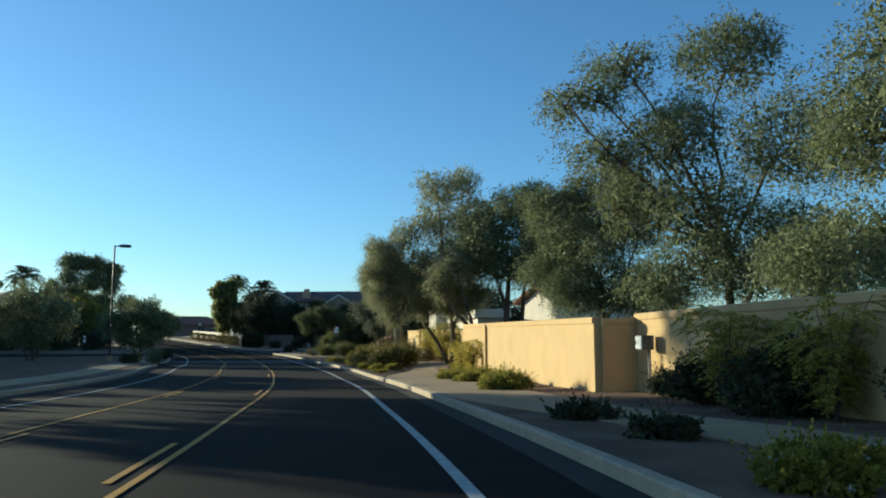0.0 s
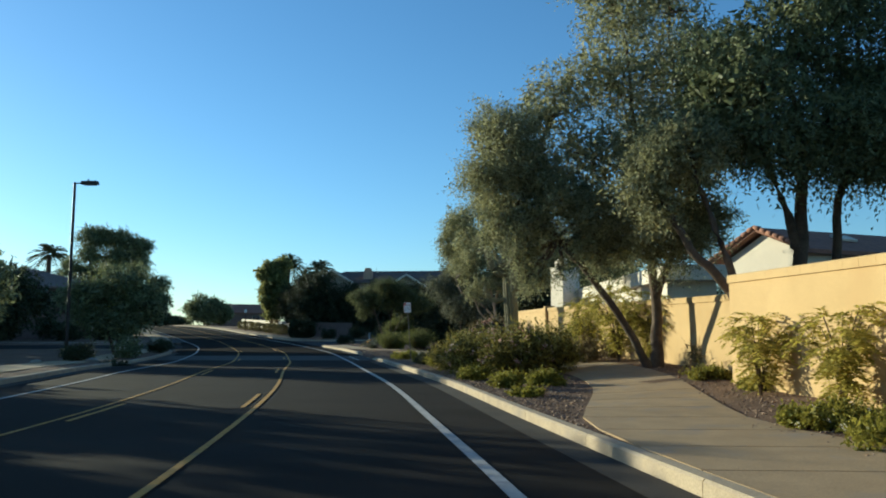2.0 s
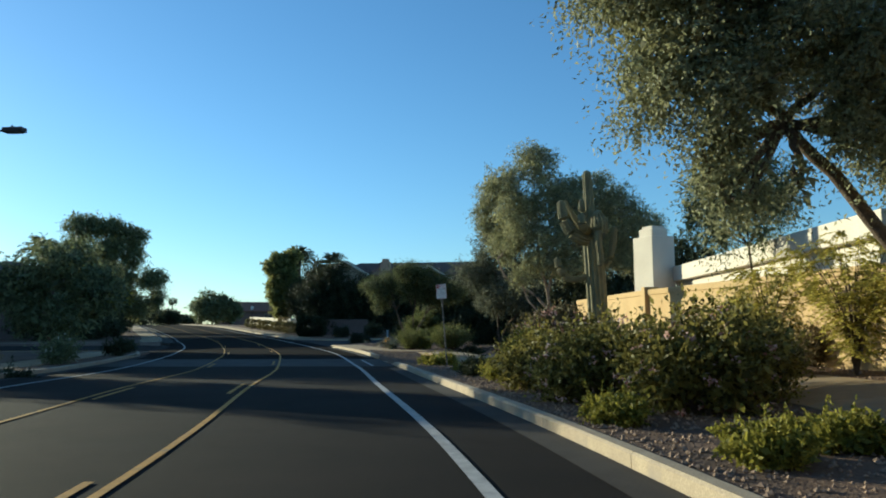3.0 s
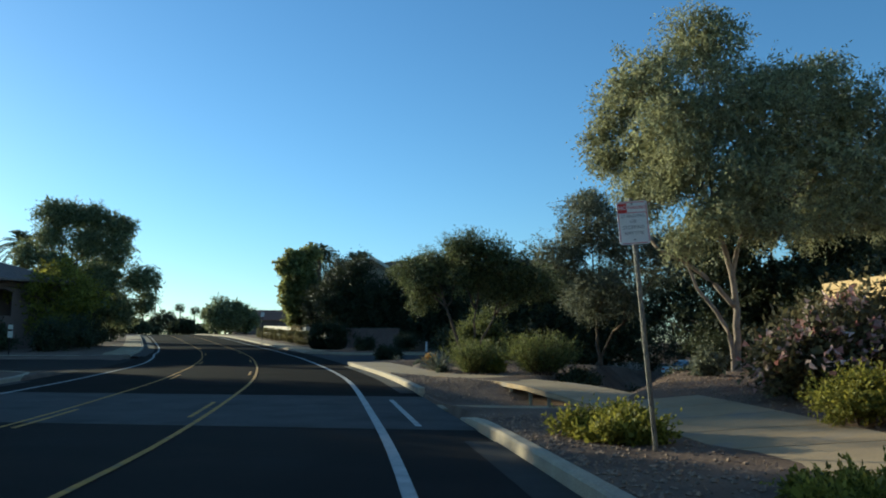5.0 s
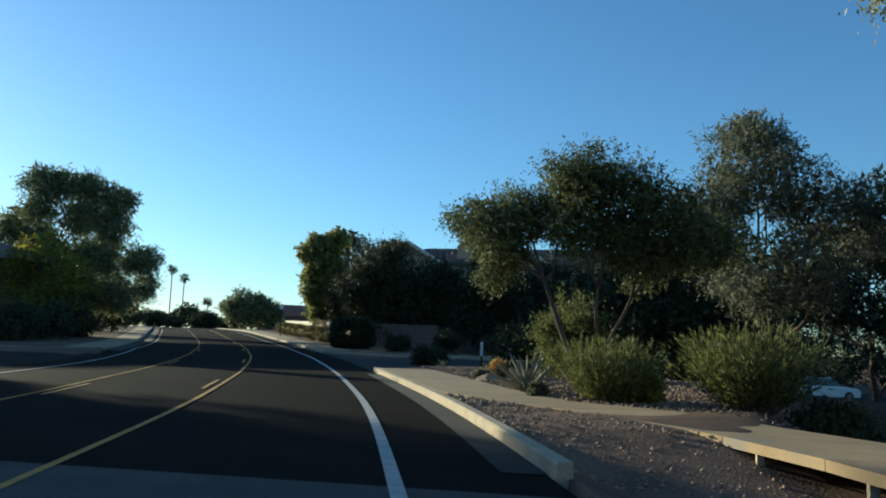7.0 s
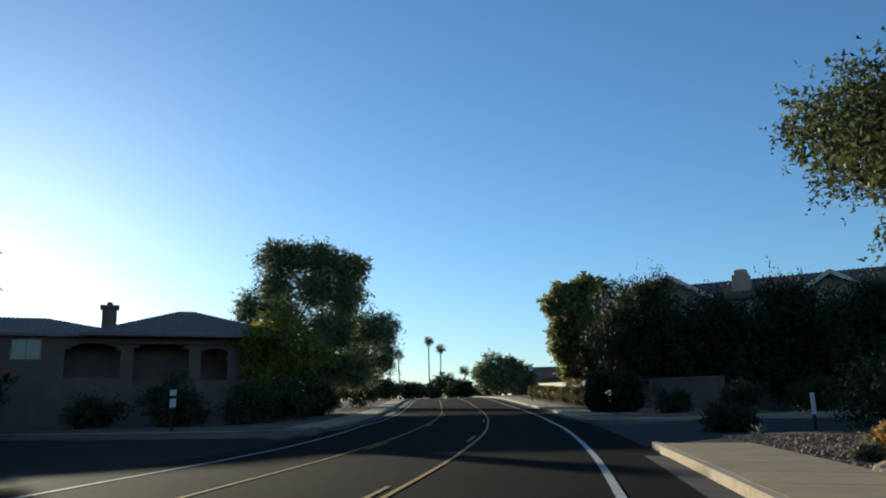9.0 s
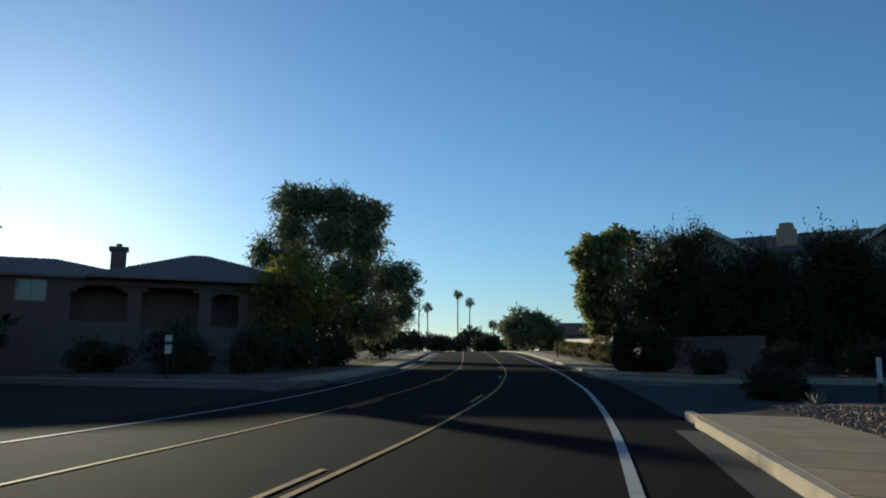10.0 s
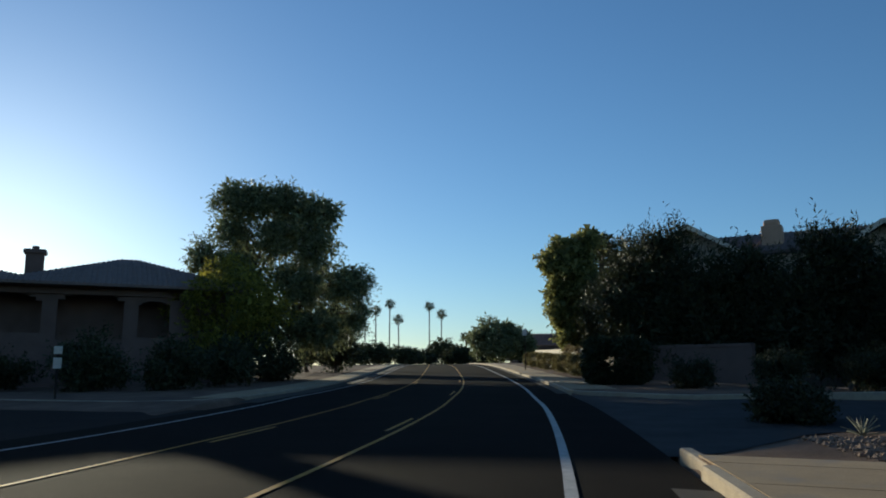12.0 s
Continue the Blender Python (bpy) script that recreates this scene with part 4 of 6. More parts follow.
tree("acacia_tree", (5.0, 88.0), [(0, 0, 6.4, 3.4, 2.8, 2.4), (3.6, 0, 5.0, 3.0, 2.6, 2.4), (-3.2, 0, 4.2, 2.4, 2.4, 2.0), (0.6, -0.6, 2.4, 3.4, 2.4, 1.8)],
     [(0, 0, 2.0), (0.9, 0, 1.9)], LEAF_DARK, "dark leafy tree on the bank of the wash", leaves=19000, leaf=(0.29, 0.112), hang=0.6, seed=24)
tree("acacia_tree", (-0.4, 98.5), [(0, 0, 6.6, 2.6, 2.4, 1.8), (-2.0, 0, 5.0, 2.0, 2.0, 1.6), (2.2, 0, 5.0, 2.2, 2.0, 1.6), (0.2, -0.5, 3.9, 2.4, 2.0, 1.1), (3.8, 0.2, 3.6, 2.0, 1.8, 1.4), (-3.4, 0, 3.9, 1.3, 1.3, 1.0)],
     [(0, 0, 2.4), (1.1, 0, 2.3)], LEAF_DARK, "dark leafy tree beside the side street", leaves=24000, leaf=(0.2, 0.08), hang=0.6, seed=26)
tree("mesquite_tree", (-9.5, 96.5), [(0, 0, 4.2, 2.6, 2.2, 1.6), (2.6, 0, 3.6, 2.2, 2.0, 1.6), (-2.2, 0, 3.2, 1.9, 1.8, 1.4), (0.6, -0.4, 1.9, 2.8, 2.0, 1.4)],
     [(0, 0, 1.6), (0.9, 0, 1.5)], LEAF_DARK, "low dark mesquite behind the gravel bed", leaves=17100, leaf=(0.22, 0.084), hang=0.4, seed=25)

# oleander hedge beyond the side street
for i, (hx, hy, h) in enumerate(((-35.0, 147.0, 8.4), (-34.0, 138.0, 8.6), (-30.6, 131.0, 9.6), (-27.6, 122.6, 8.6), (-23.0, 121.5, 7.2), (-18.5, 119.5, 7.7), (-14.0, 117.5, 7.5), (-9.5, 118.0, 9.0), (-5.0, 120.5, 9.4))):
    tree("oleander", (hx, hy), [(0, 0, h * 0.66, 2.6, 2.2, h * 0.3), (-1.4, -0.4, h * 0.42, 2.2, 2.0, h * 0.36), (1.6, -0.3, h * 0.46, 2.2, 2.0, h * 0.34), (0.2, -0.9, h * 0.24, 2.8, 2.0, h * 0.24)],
         [(0, 0, 1.4), (0.6, 0.2, 1.2)], LEAF_HEDGE_SHADE, "tall dense oleander, leaves darkened for shade, behind the low wall", "hedge shrub", leaves=25000, leaf=(0.28, 0.075), hang=-0.9, seed=40 + i, spread=0.5, group="oleander hedge")
tree("cottonwood_tree", (-38.8, 140.0), [(0, 0, 8.4, 2.1, 2.0, 2.2), (1.3, 0.2, 10.3, 1.2, 1.2, 1.1), (-1.7, 0, 8.6, 1.3, 1.3, 1.3), (-0.6, 0, 9.9, 1.0, 1.0, 0.8), (0.9, 0, 6.2, 2.0, 1.9, 1.8), (-1.2, 0, 6.6, 1.2, 1.2, 1.2), (-0.3, -0.2, 4.4, 1.6, 1.6, 1.5), (1.5, 0, 3.6, 1.5, 1.5, 1.3), (0.2, -0.2, 2.6, 1.2, 1.2, 1.0)],
     [(0, 0, 3.0)], LEAF_POPLAR, "upright yellow-green leafy tree by the pavement", leaves=24000, leaf=(0.32, 0.22), hang=0.2, seed=50, bark=BARK_PALE, spread=0.34)
# across the road
tree("willow_tree", (-55.6, 123.6), [(-3.0, 0, 13.1, 1.7, 1.8, 1.9), (-3.2, 0, 10.7, 1.6, 1.8, 1.6), (0.4, 0, 12.8, 1.8, 1.8, 1.8), (-1.3, 0, 12.9, 1.5, 1.5, 1.8), (1.9, 0, 12.3, 1.5, 1.5, 1.7), (3.4, 0, 11.9, 1.7, 1.7, 1.8), (0.5, -0.3, 10.1, 2.4, 2.2, 1.9), (3.2, -0.2, 9.5, 1.8, 1.8, 1.5), (-5.0, 0.2, 8.8, 1.9, 1.8, 1.5), (-2.5, -0.3, 7.9, 2.4, 2.2, 1.9), (1.5, -0.4, 6.7, 2.6, 2.4, 2.0), (5.3, 0.1, 6.9, 1.9, 1.8, 1.8), (5.8, 0.2, 4.7, 1.3, 1.5, 1.5), (-0.5, -0.5, 4.1, 3.0, 2.6, 2.0), (3.2, -0.3, 3.5, 2.4, 2.2, 2.0), (-4.0, -0.2, 5.1, 2.4, 2.2, 2.0)],
     [(-0.6, 0, 4.4), (1.4, 0, 4.6), (-2.4, 0, 5.4)], LEAF_ACACIA, "big weeping tree standing dark against the sky", leaves=68000, leaf=(0.27, 0.1), hang=0.9, seed=51, radius=0.3, spread=0.5, turn=29.2)
tree("palo_verde_tree", (-25.5, 66.5), [(0, 0, 3.9, 2.4, 2.2, 1.5), (-2.0, 0, 3.2, 1.8, 1.8, 1.4), (1.7, 0, 2.8, 1.6, 1.6, 1.2), (0.2, -0.3, 1.9, 2.4, 1.9, 1.2)], [(0, 0, 1.4), (-0.6, 0, 1.3)], LEAF_ACACIA, "low spreading palo verde beside the lamp post", leaves=17100, leaf=(0.20, 0.070), hang=0.4, seed=52)
tree("palo_verde_tree", (-31.5, 60.5), [(0, 0, 4.4, 2.7, 2.4, 1.7), (-2.2, 0, 3.4, 2.0, 1.9, 1.5), (2.2, 0, 3.2, 1.9, 1.8, 1.4), (0.2, -0.3, 2.0, 2.8, 2.0, 1.3)], [(0, 0, 1.5), (-0.6, 0, 1.3)], LEAF_ACACIA, "low spreading palo verde over gravel", leaves=17100, leaf=(0.20, 0.070), hang=0.4, seed=53)
tree("palo_verde_tree", (-38.0, 74.0), [(0, 0, 4.6, 3.0, 2.6, 1.8), (-2.4, 0, 3.6, 2.2, 2.0, 1.6), (2.4, 0, 3.4, 2.1, 2.0, 1.5), (0.2, -0.3, 2.1, 3.0, 2.0, 1.4)], [(0, 0, 1.5), (-0.6, 0, 1.3)], LEAF_DARK, "dark spreading palo verde over gravel", leaves=15200, leaf=(0.24, 0.084), hang=0.4, seed=54)
# trees added out of view on the far verge, so that shade lies over the road
for i, (tx, ty, s) in enumerate(((-27.0, 16.5, 1.45), (-28.5, 26.0, 1.7), (-29.0, 30.4, 1.85), (-30.0, 34.6, 1.85), (-27.5, 39.5, 0.75), (-31.0, 47.0, 0.85))):
    tree("palo_verde_tree", (tx, ty), [(0, 0, 4.6 * s, 3.4, 3.2, 1.7 * s), (-2.4, 1.5, 3.6 * s, 2.4, 2.4, 1.6), (1.8, -2.2, 3.4 * s, 2.3, 2.4, 1.5), (0.2, 1.9, 2.1, 3.0, 2.4, 1.5), (0.2, -2.6, 2.0, 2.6, 2.4, 1.4)],
         [(0, 0, 1.5), (-0.6, 0, 1.3)], LEAF_ACACIA, "unseen palo verde added on the far verge to shade the road", leaves=int(6500 * s), leaf=(0.4, 0.16), hang=0.4, seed=60 + i, group="far verge trees")
for i, (tx, ty, s) in enumerate(((-46.0, 60.0, 0.5), (-49.0, 70.0, 0.64), (-51.0, 79.0, 1.0), (-56.0, 88.0, 1.02), (-60.0, 93.6, 1.3), (-63.2, 97.6, 1.38))):
    tree("shade_tree", (tx, ty), [(0, 0, 7.2 * s, 3.6, 3.4, 2.2 * s), (-2.4, 1.5, 5.4 * s, 2.8, 2.8, 2.2), (1.8, -2.2, 5.0 * s, 2.8, 2.8, 2.2), (0.2, 1.9, 3.1, 3.2, 2.8, 2.2), (0.2, -2.6, 3.0, 3.0, 2.8, 2.0)],
         [(0, 0, 2.2), (-0.6, 0, 2.0)], LEAF_DARK, "unseen tall tree added behind the far verge to cast shade", leaves=8000, leaf=(0.46, 0.19), hang=0.4, seed=640 + i, group="far verge trees")
tree("palo_verde_tree", (-54.0, 117.5), [(0, 0, 6.2, 3.6, 3.0, 2.0), (-2.4, 0, 4.8, 2.6, 2.4, 2.0), (2.4, 0, 4.6, 2.6, 2.4, 1.9), (0.2, -0.4, 2.6, 3.8, 2.6, 2.0)], [(0, 0, 1.8), (0.7, 0, 1.7)], LEAF_SHRUB, "rounded green palo verde before the weeping tree", leaves=12000, leaf=(0.26, 0.1), hang=0.3, seed=66)
# the 13 m one is hidden by the willow, added to shade the hedge
for i, (tx, ty, r, h) in enumerate(((-61.5, 139.0, 2.2, 6.5), (-66.0, 140.5, 3.6, 13.0), (-72.0, 132.0, 3.4, 9.0))):
    tree("garden_tree", (tx, ty), [(0, 0, h * 0.7, r, r, h * 0.28), (-r * 0.5, 0.3, h * 0.45, r * 0.7, r * 0.7, h * 0.28), (r * 0.5, -0.3, h * 0.42, r * 0.7, r * 0.7, h * 0.28), (0, 0, h * 0.2, r * 0.8, r * 0.8, h * 0.2)],
         [(0, 0, h * 0.3)], LEAF_DARK, "dark leafy garden tree mostly hidden behind the weeping tree, for shade", leaves=7000, leaf=(0.3, 0.13), hang=0.2, seed=680 + i, spread=0.4, group="garden trees")
for i, (tx, ty, r, h) in enumerate(((-47.5, 107.5, 2.0, 2.6), (-51.0, 105.8, 1.8, 2.2), (-54.5, 108.0, 2.2, 3.2), (-48.5, 112.0, 2.2, 2.6), (-51.5, 117.0, 2.4, 3.4), (-58.0, 105.0, 1.7, 2.0), (-52.5, 121.0, 2.0, 2.2))):
    shrub("garden_shrub", (tx, ty), (r, r, h), LEAF_DARK, "dark rounded garden shrub before the house", leaves=3500, leaf=(0.22, 0.1), seed=70 + i, group="garden shrubs")

# shrubs along the footpath and in the planting beds
LOW = "low bright-green ground-cover shrub in gravel"
for i, (sx, sy, rx, ry, h, mat, n, lab, fl) in enumerate((
    (2.75, 6.1, 0.55, 0.55, 0.36, LEAF_SHRUB, 3600, "low green lantana dotted with pale blossoms", FLOWER_WHITE),
    (3.4, 6.9, 0.45, 0.5, 0.3, LEAF_SHRUB, 2400, "low green lantana dotted with pale blossoms", FLOWER_WHITE),
    (2.7, 9.6, 0.6, 0.5, 0.3, LEAF_DARK, 1600, "low dark shrub by the kerb, its shade partly in the leaf colour", None),
    (2.2, 12.2, 0.8, 0.5, 0.28, LEAF_DARK, 1600, "low dark shrub by the kerb, its shade partly in the leaf colour", None),
    (5.5, 12.6, 1.2, 1.1, 1.5, LEAF_DARK, 6000, "leafy shrub before the stucco wall, its shade partly in the leaf colour", None),
    (5.0, 15.2, 0.9, 0.9, 1.2, LEAF_DARK, 4000, "leafy shrub before the stucco wall, its shade partly in the leaf colour", None),
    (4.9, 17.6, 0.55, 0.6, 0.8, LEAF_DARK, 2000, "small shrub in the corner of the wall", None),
    (6.4, 9.4, 1.2, 1.2, 1.6, LEAF_DARK, 5000, "leafy shrub before the stucco wall, its shade partly in the leaf colour", None),
    (1.75, 22.0, 1.0, 0.85, 0.68, LEAF_SHRUB, 5200, "rounded green shrub at the foot of the wall", None),
    (1.95, 24.6, 0.65, 0.55, 0.35, LEAF_SHRUB, 2200, LOW, None),
    (1.0, 27.9, 1.0, 0.9, 0.36, LEAF_SHRUB, 3600, LOW, None),
    (0.6, 30.2, 1.1, 0.9, 0.36, LEAF_SHRUB, 3800, LOW, None),
    (1.5, 30.3, 0.6, 0.6, 0.5, LEAF_SHRUB, 2000, LOW, None),
    (0.75, 31.6, 1.1, 0.9, 0.36, LEAF_SHRUB, 4200, "low green lantana dotted with pale blossoms", FLOWER_WHITE),
    (0.5, 33.2, 0.9, 0.8, 0.32, LEAF_SHRUB, 3400, "low green lantana dotted with pale blossoms", FLOWER_WHITE),
    (0.9, 40.6, 0.8, 0.7, 0.26, LEAF_SHRUB, 2200, LOW, None),
    (1.2, 38.2, 0.8, 0.6, 0.24, LEAF_SHRUB, 2000, LOW, None),
    (-3.4, 40.9, 0.55, 0.6, 0.36, LEAF_SHRUB, 2400, LOW, None),
    (-2.6, 41.6, 0.6, 0.6, 0.36, LEAF_SHRUB, 2400, LOW, None),
    (-4.3, 43.6, 0.5, 0.55, 0.42, LEAF_SHRUB, 2200, LOW, None),
    (-3.0, 38.6, 0.6, 0.6, 0.14, LEAF_SHRUB, 1200, LOW, None),
    (-3.0, 44.9, 1.4, 1.4, 1.65, LEAF_BUSH, 7000, "dense dark-green shrub flecked with dry blossoms", FLOWER_PINK),
    (-4.1, 46.4, 1.3, 1.3, 1.55, LEAF_BUSH, 6200, "dense olive-green shrub in the planting bed", FLOWER_PINK),
    (-2.2, 46.2, 1.1, 1.2, 1.65, LEAF_BUSH, 5200, "dense dark-green shrub flecked with dry blossoms", None),
    (-5.1, 48.8, 1.0, 1.1, 1.3, LEAF_BUSH, 4600, "dense dark-green shrub in the planting bed", None),
    (-5.9, 51.5, 0.6, 0.8, 0.6, LEAF_SHRUB, 2600, "small green shrub behind the kerb", None),
    (-6.6, 53.8, 0.6, 0.8, 0.5, LEAF_DARK, 2400, "small dark shrub behind the kerb", None),
    (-5.3, 55.8, 0.9, 1.0, 1.5, LEAF_SHRUB, 4200, "tall yellow-green shrub in the planting bed", None),
    (-4.3, 52.6, 0.8, 0.9, 1.1, LEAF_SHRUB, 3200, "olive-green shrub in the planting bed", None),
    (-3.2, 55.0, 0.8, 0.8, 1.1, LEAF_DRY, 2800, "dry brown shrub at the foot of the cactus", None),
    (-0.5, 52.8, 0.9, 0.9, 2.0, LEAF_LIGHT, 4200, "tall yellow-green feathery shrub before the wall", None),
    (-1.6, 51.6, 0.7, 0.8, 1.2, LEAF_DRY, 2600, "dry pale shrub before the wall", None),
    (0.1, 50.0, 0.7, 0.7, 1.0, LEAF_DRY, 2400, "dry pale shrub before the wall", None),
    (1.7, 44.2, 0.6, 0.6, 0.9, LEAF_DRY, 2000, "dry pale shrub beside the trunk", None),
    (-1.0, 48.5, 0.8, 0.8, 0.9, LEAF_DRY, 2200, "dry pale shrub before the wall", None),
    (-8.15, 61.1, 1.15, 1.15, 0.4, LEAF_SHRUB, 7000, "low green shrub at the foot of the sign", None),
    (-6.9, 57.0, 0.75, 0.9, 0.24, LEAF_SHRUB, 3000, LOW, None),
    (-5.3, 61.4, 0.75, 0.8, 0.75, LEAF_SHRUB, 3200, "bright-green shrub beside the footpath", None),
    (-4.2, 64.4, 2.2, 2.0, 1.75, LEAF_OLEANDER, 14000, "large dark oleander bush with faded pink blossoms", FLOWER_PINK),
    # these five are added to blacken the wash where shadow fills it
    (-8.3, 76.0, 1.1, 1.0, 0.8, LEAF_DARK, 3200, "dark shrub standing in for deep shade at the wash bottom", None),
    (-6.9, 77.4, 1.2, 1.0, 0.9, LEAF_DARK, 3200, "dark shrub standing in for deep shade at the wash bottom", None),
    (-6.0, 79.6, 1.2, 1.1, 1.1, LEAF_DARK, 3200, "dark shrub standing in for deep shade at the wash bottom", None),
    (-4.6, 78.4, 1.1, 1.0, 1.0, LEAF_DARK, 3200, "dark shrub standing in for deep shade at the wash bottom", None),
    (-3.2, 79.8, 1.3, 1.1, 1.6, LEAF_DARK, 3600, "dark shrub standing in for deep shade on the wash bank", None),
    (-5.4, 70.4, 0.5, 0.5, 0.75, LEAF_OLIVE, 2200, "grey-green shrub at the foot of the trunk", None),
    (-14.6, 86.6, 0.5, 0.5, 0.62, LEAF_DRY, 1100, "small orange-flowered shrub in gravel", FLOWER_ORANGE),
    (-14.9, 85.6, 0.28, 0.28, 0.3, LEAF_OLIVE, 800, "small grey-green shrub in gravel", None),
    (-12.9, 78.6, 0.25, 0.25, 0.28, LEAF_OLIVE, 700, "small grey-green shrub in gravel", None),
    (-11.0, 77.8, 0.6, 0.6, 0.7, LEAF_SHRUB, 2400, "small green shrub in gravel", None),
    (-12.3, 88.4, 1.9, 1.8, 3.1, LEAF_GRASSY, 9000, "tall olive-green shrub behind the agave", None),
    (-18.9, 97.8, 1.3, 1.3, 1.05, LEAF_HEDGE_SHADE, 5200, "low spreading shrub, leaves darkened for shade, beside the side street", None),
    (-23.4, 111.2, 1.4, 1.2, 1.4, LEAF_HEDGE_SHADE, 3600, "low spreading shrub, leaves darkened for shade, beside the side street", None),
    (-20.6, 112.4, 1.6, 1.4, 1.9, LEAF_HEDGE_SHADE, 4200, "low spreading shrub, leaves darkened for shade, beside the side street", None),
    (-17.4, 112.6, 1.8, 1.4, 2.1, LEAF_HEDGE_SHADE, 4200, "low spreading shrub, leaves darkened for shade, beside the side street", None),
    (-13.6, 111.8, 1.8, 1.4, 2.0, LEAF_HEDGE_SHADE, 4200, "low spreading shrub, leaves darkened for shade, beside the side street", None),
    (-22.5, 62.0, 0.9, 0.9, 1.3, LEAF_ACACIA, 2600, "straggly flowering shrub beside the lamp post", FLOWER_WHITE),
    (-19.8, 55.2, 0.8, 0.8, 0.6, LEAF_DARK, 1800, "low dark shrub on the far verge", None),
    (-22.6, 57.4, 0.9, 0.9, 0.9, LEAF_DARK, 2200, "low dark shrub on the far verge", None),
    (-24.5, 70.0, 1.0, 1.0, 1.2, LEAF_DARK, 2200, "dark shrub on the far verge", None),
)):
    low = mat is LEAF_SHRUB and sy < 68 and sx > -9
    small = 0.047 if low else max(0.05 if sy < 68 and sx > -9 else 0.075, 0.035 + 0.032 * rx)
    shrub("shrub", (sx, sy), (rx * 0.85, ry * 0.85, h * 0.8), mat, lab, leaves=int(n * (2.3 if low else 1.7)), leaf=(small * 1.1, small * 0.6), seed=100 + i, flowers=fl, flower_count=300 if mat is LEAF_OLEANDER else 120 if fl is FLOWER_ORANGE else 90 if fl is FLOWER_PINK else 26, bloom=1.1 if mat is LEAF_OLEANDER else 0.6)
blade_shrub((-11.6, 77.8), 0.9, 1.2, LEAF_GRASSY, "rounded grassy green shrub in gravel", 800, 201)
blade_shrub((-9.4, 76.2), 1.0, 1.35, LEAF_GRASSY, "large rounded grassy green shrub in gravel", 1100, 202)


def feathery(place, h, seed):
    """A shrub of arching stems with paired leaflets."""
    rng = np.random.default_rng(seed)
    top = tagged(new("feathery_shrub"), "feathery yellow-green shrub before the stucco wall", "shrub")
    top.location = (place[0], place[1], gz(*place))
    pts, ways, wood = [], [], []
    for k in range(int(16 * h)):
        a = rng.uniform(0, 2 * math.pi)
        r = rng.uniform(0.1, 0.5) * h * 0.7
        tip = np.array((r * math.cos(a), r * math.sin(a), h * rng.uniform(0.5, 1.0)))
        path = [Vector((0, 0, -0.05)), Vector(tip * (0.3, 0.3, 0.6)), Vector(tip), Vector(tip * (1.35, 1.35, 1.0))]
        wood.append(tube(path, [0.012, 0.009, 0.006, 0.002], 4))
        for s in np.linspace(0.16, 1, 12):
            i = min(int(s * 3), 2)
            q = np.array(path[i].lerp(path[i + 1], s * 3 - i))
            out = rng.normal(size=3) * (0.8, 0.8, 0.3) + (math.cos(a), math.sin(a), 0.15)
            out /= np.linalg.norm(out)
            across = np.cross(out, (0, 0, 1.0))
            across /= np.linalg.norm(across)
            reach = rng.uniform(0.2, 0.42)
            for t in np.linspace(0.15, 1, 10):
                at = q + out * reach * t - np.array((0, 0, 0.16 * t * t))
                for side in (-1, 1):
                    pts.append(at)
                    ways.append(across * side + out * 0.6 + (0, 0, -0.25) + rng.normal(size=3) * 0.15)
    v, f = join(wood)
    mesh_object("stem", v, f, BARK, top)
    leaves_mesh("foliage", np.array(pts), np.array(ways), 0.085, 0.03, LEAF_FERN, top, rng)


for i, (px, py, h) in enumerate(((1.25, 34.9, 1.45), (0.85, 37.3, 1.35), (-0.1, 47.6, 2.3), (0.7, 46.6, 1.9), (-0.9, 49.4, 1.9), (5.0, 13.9, 1.7), (5.6, 11.4, 1.8))):
    feathery((px, py), h, 220 + i)


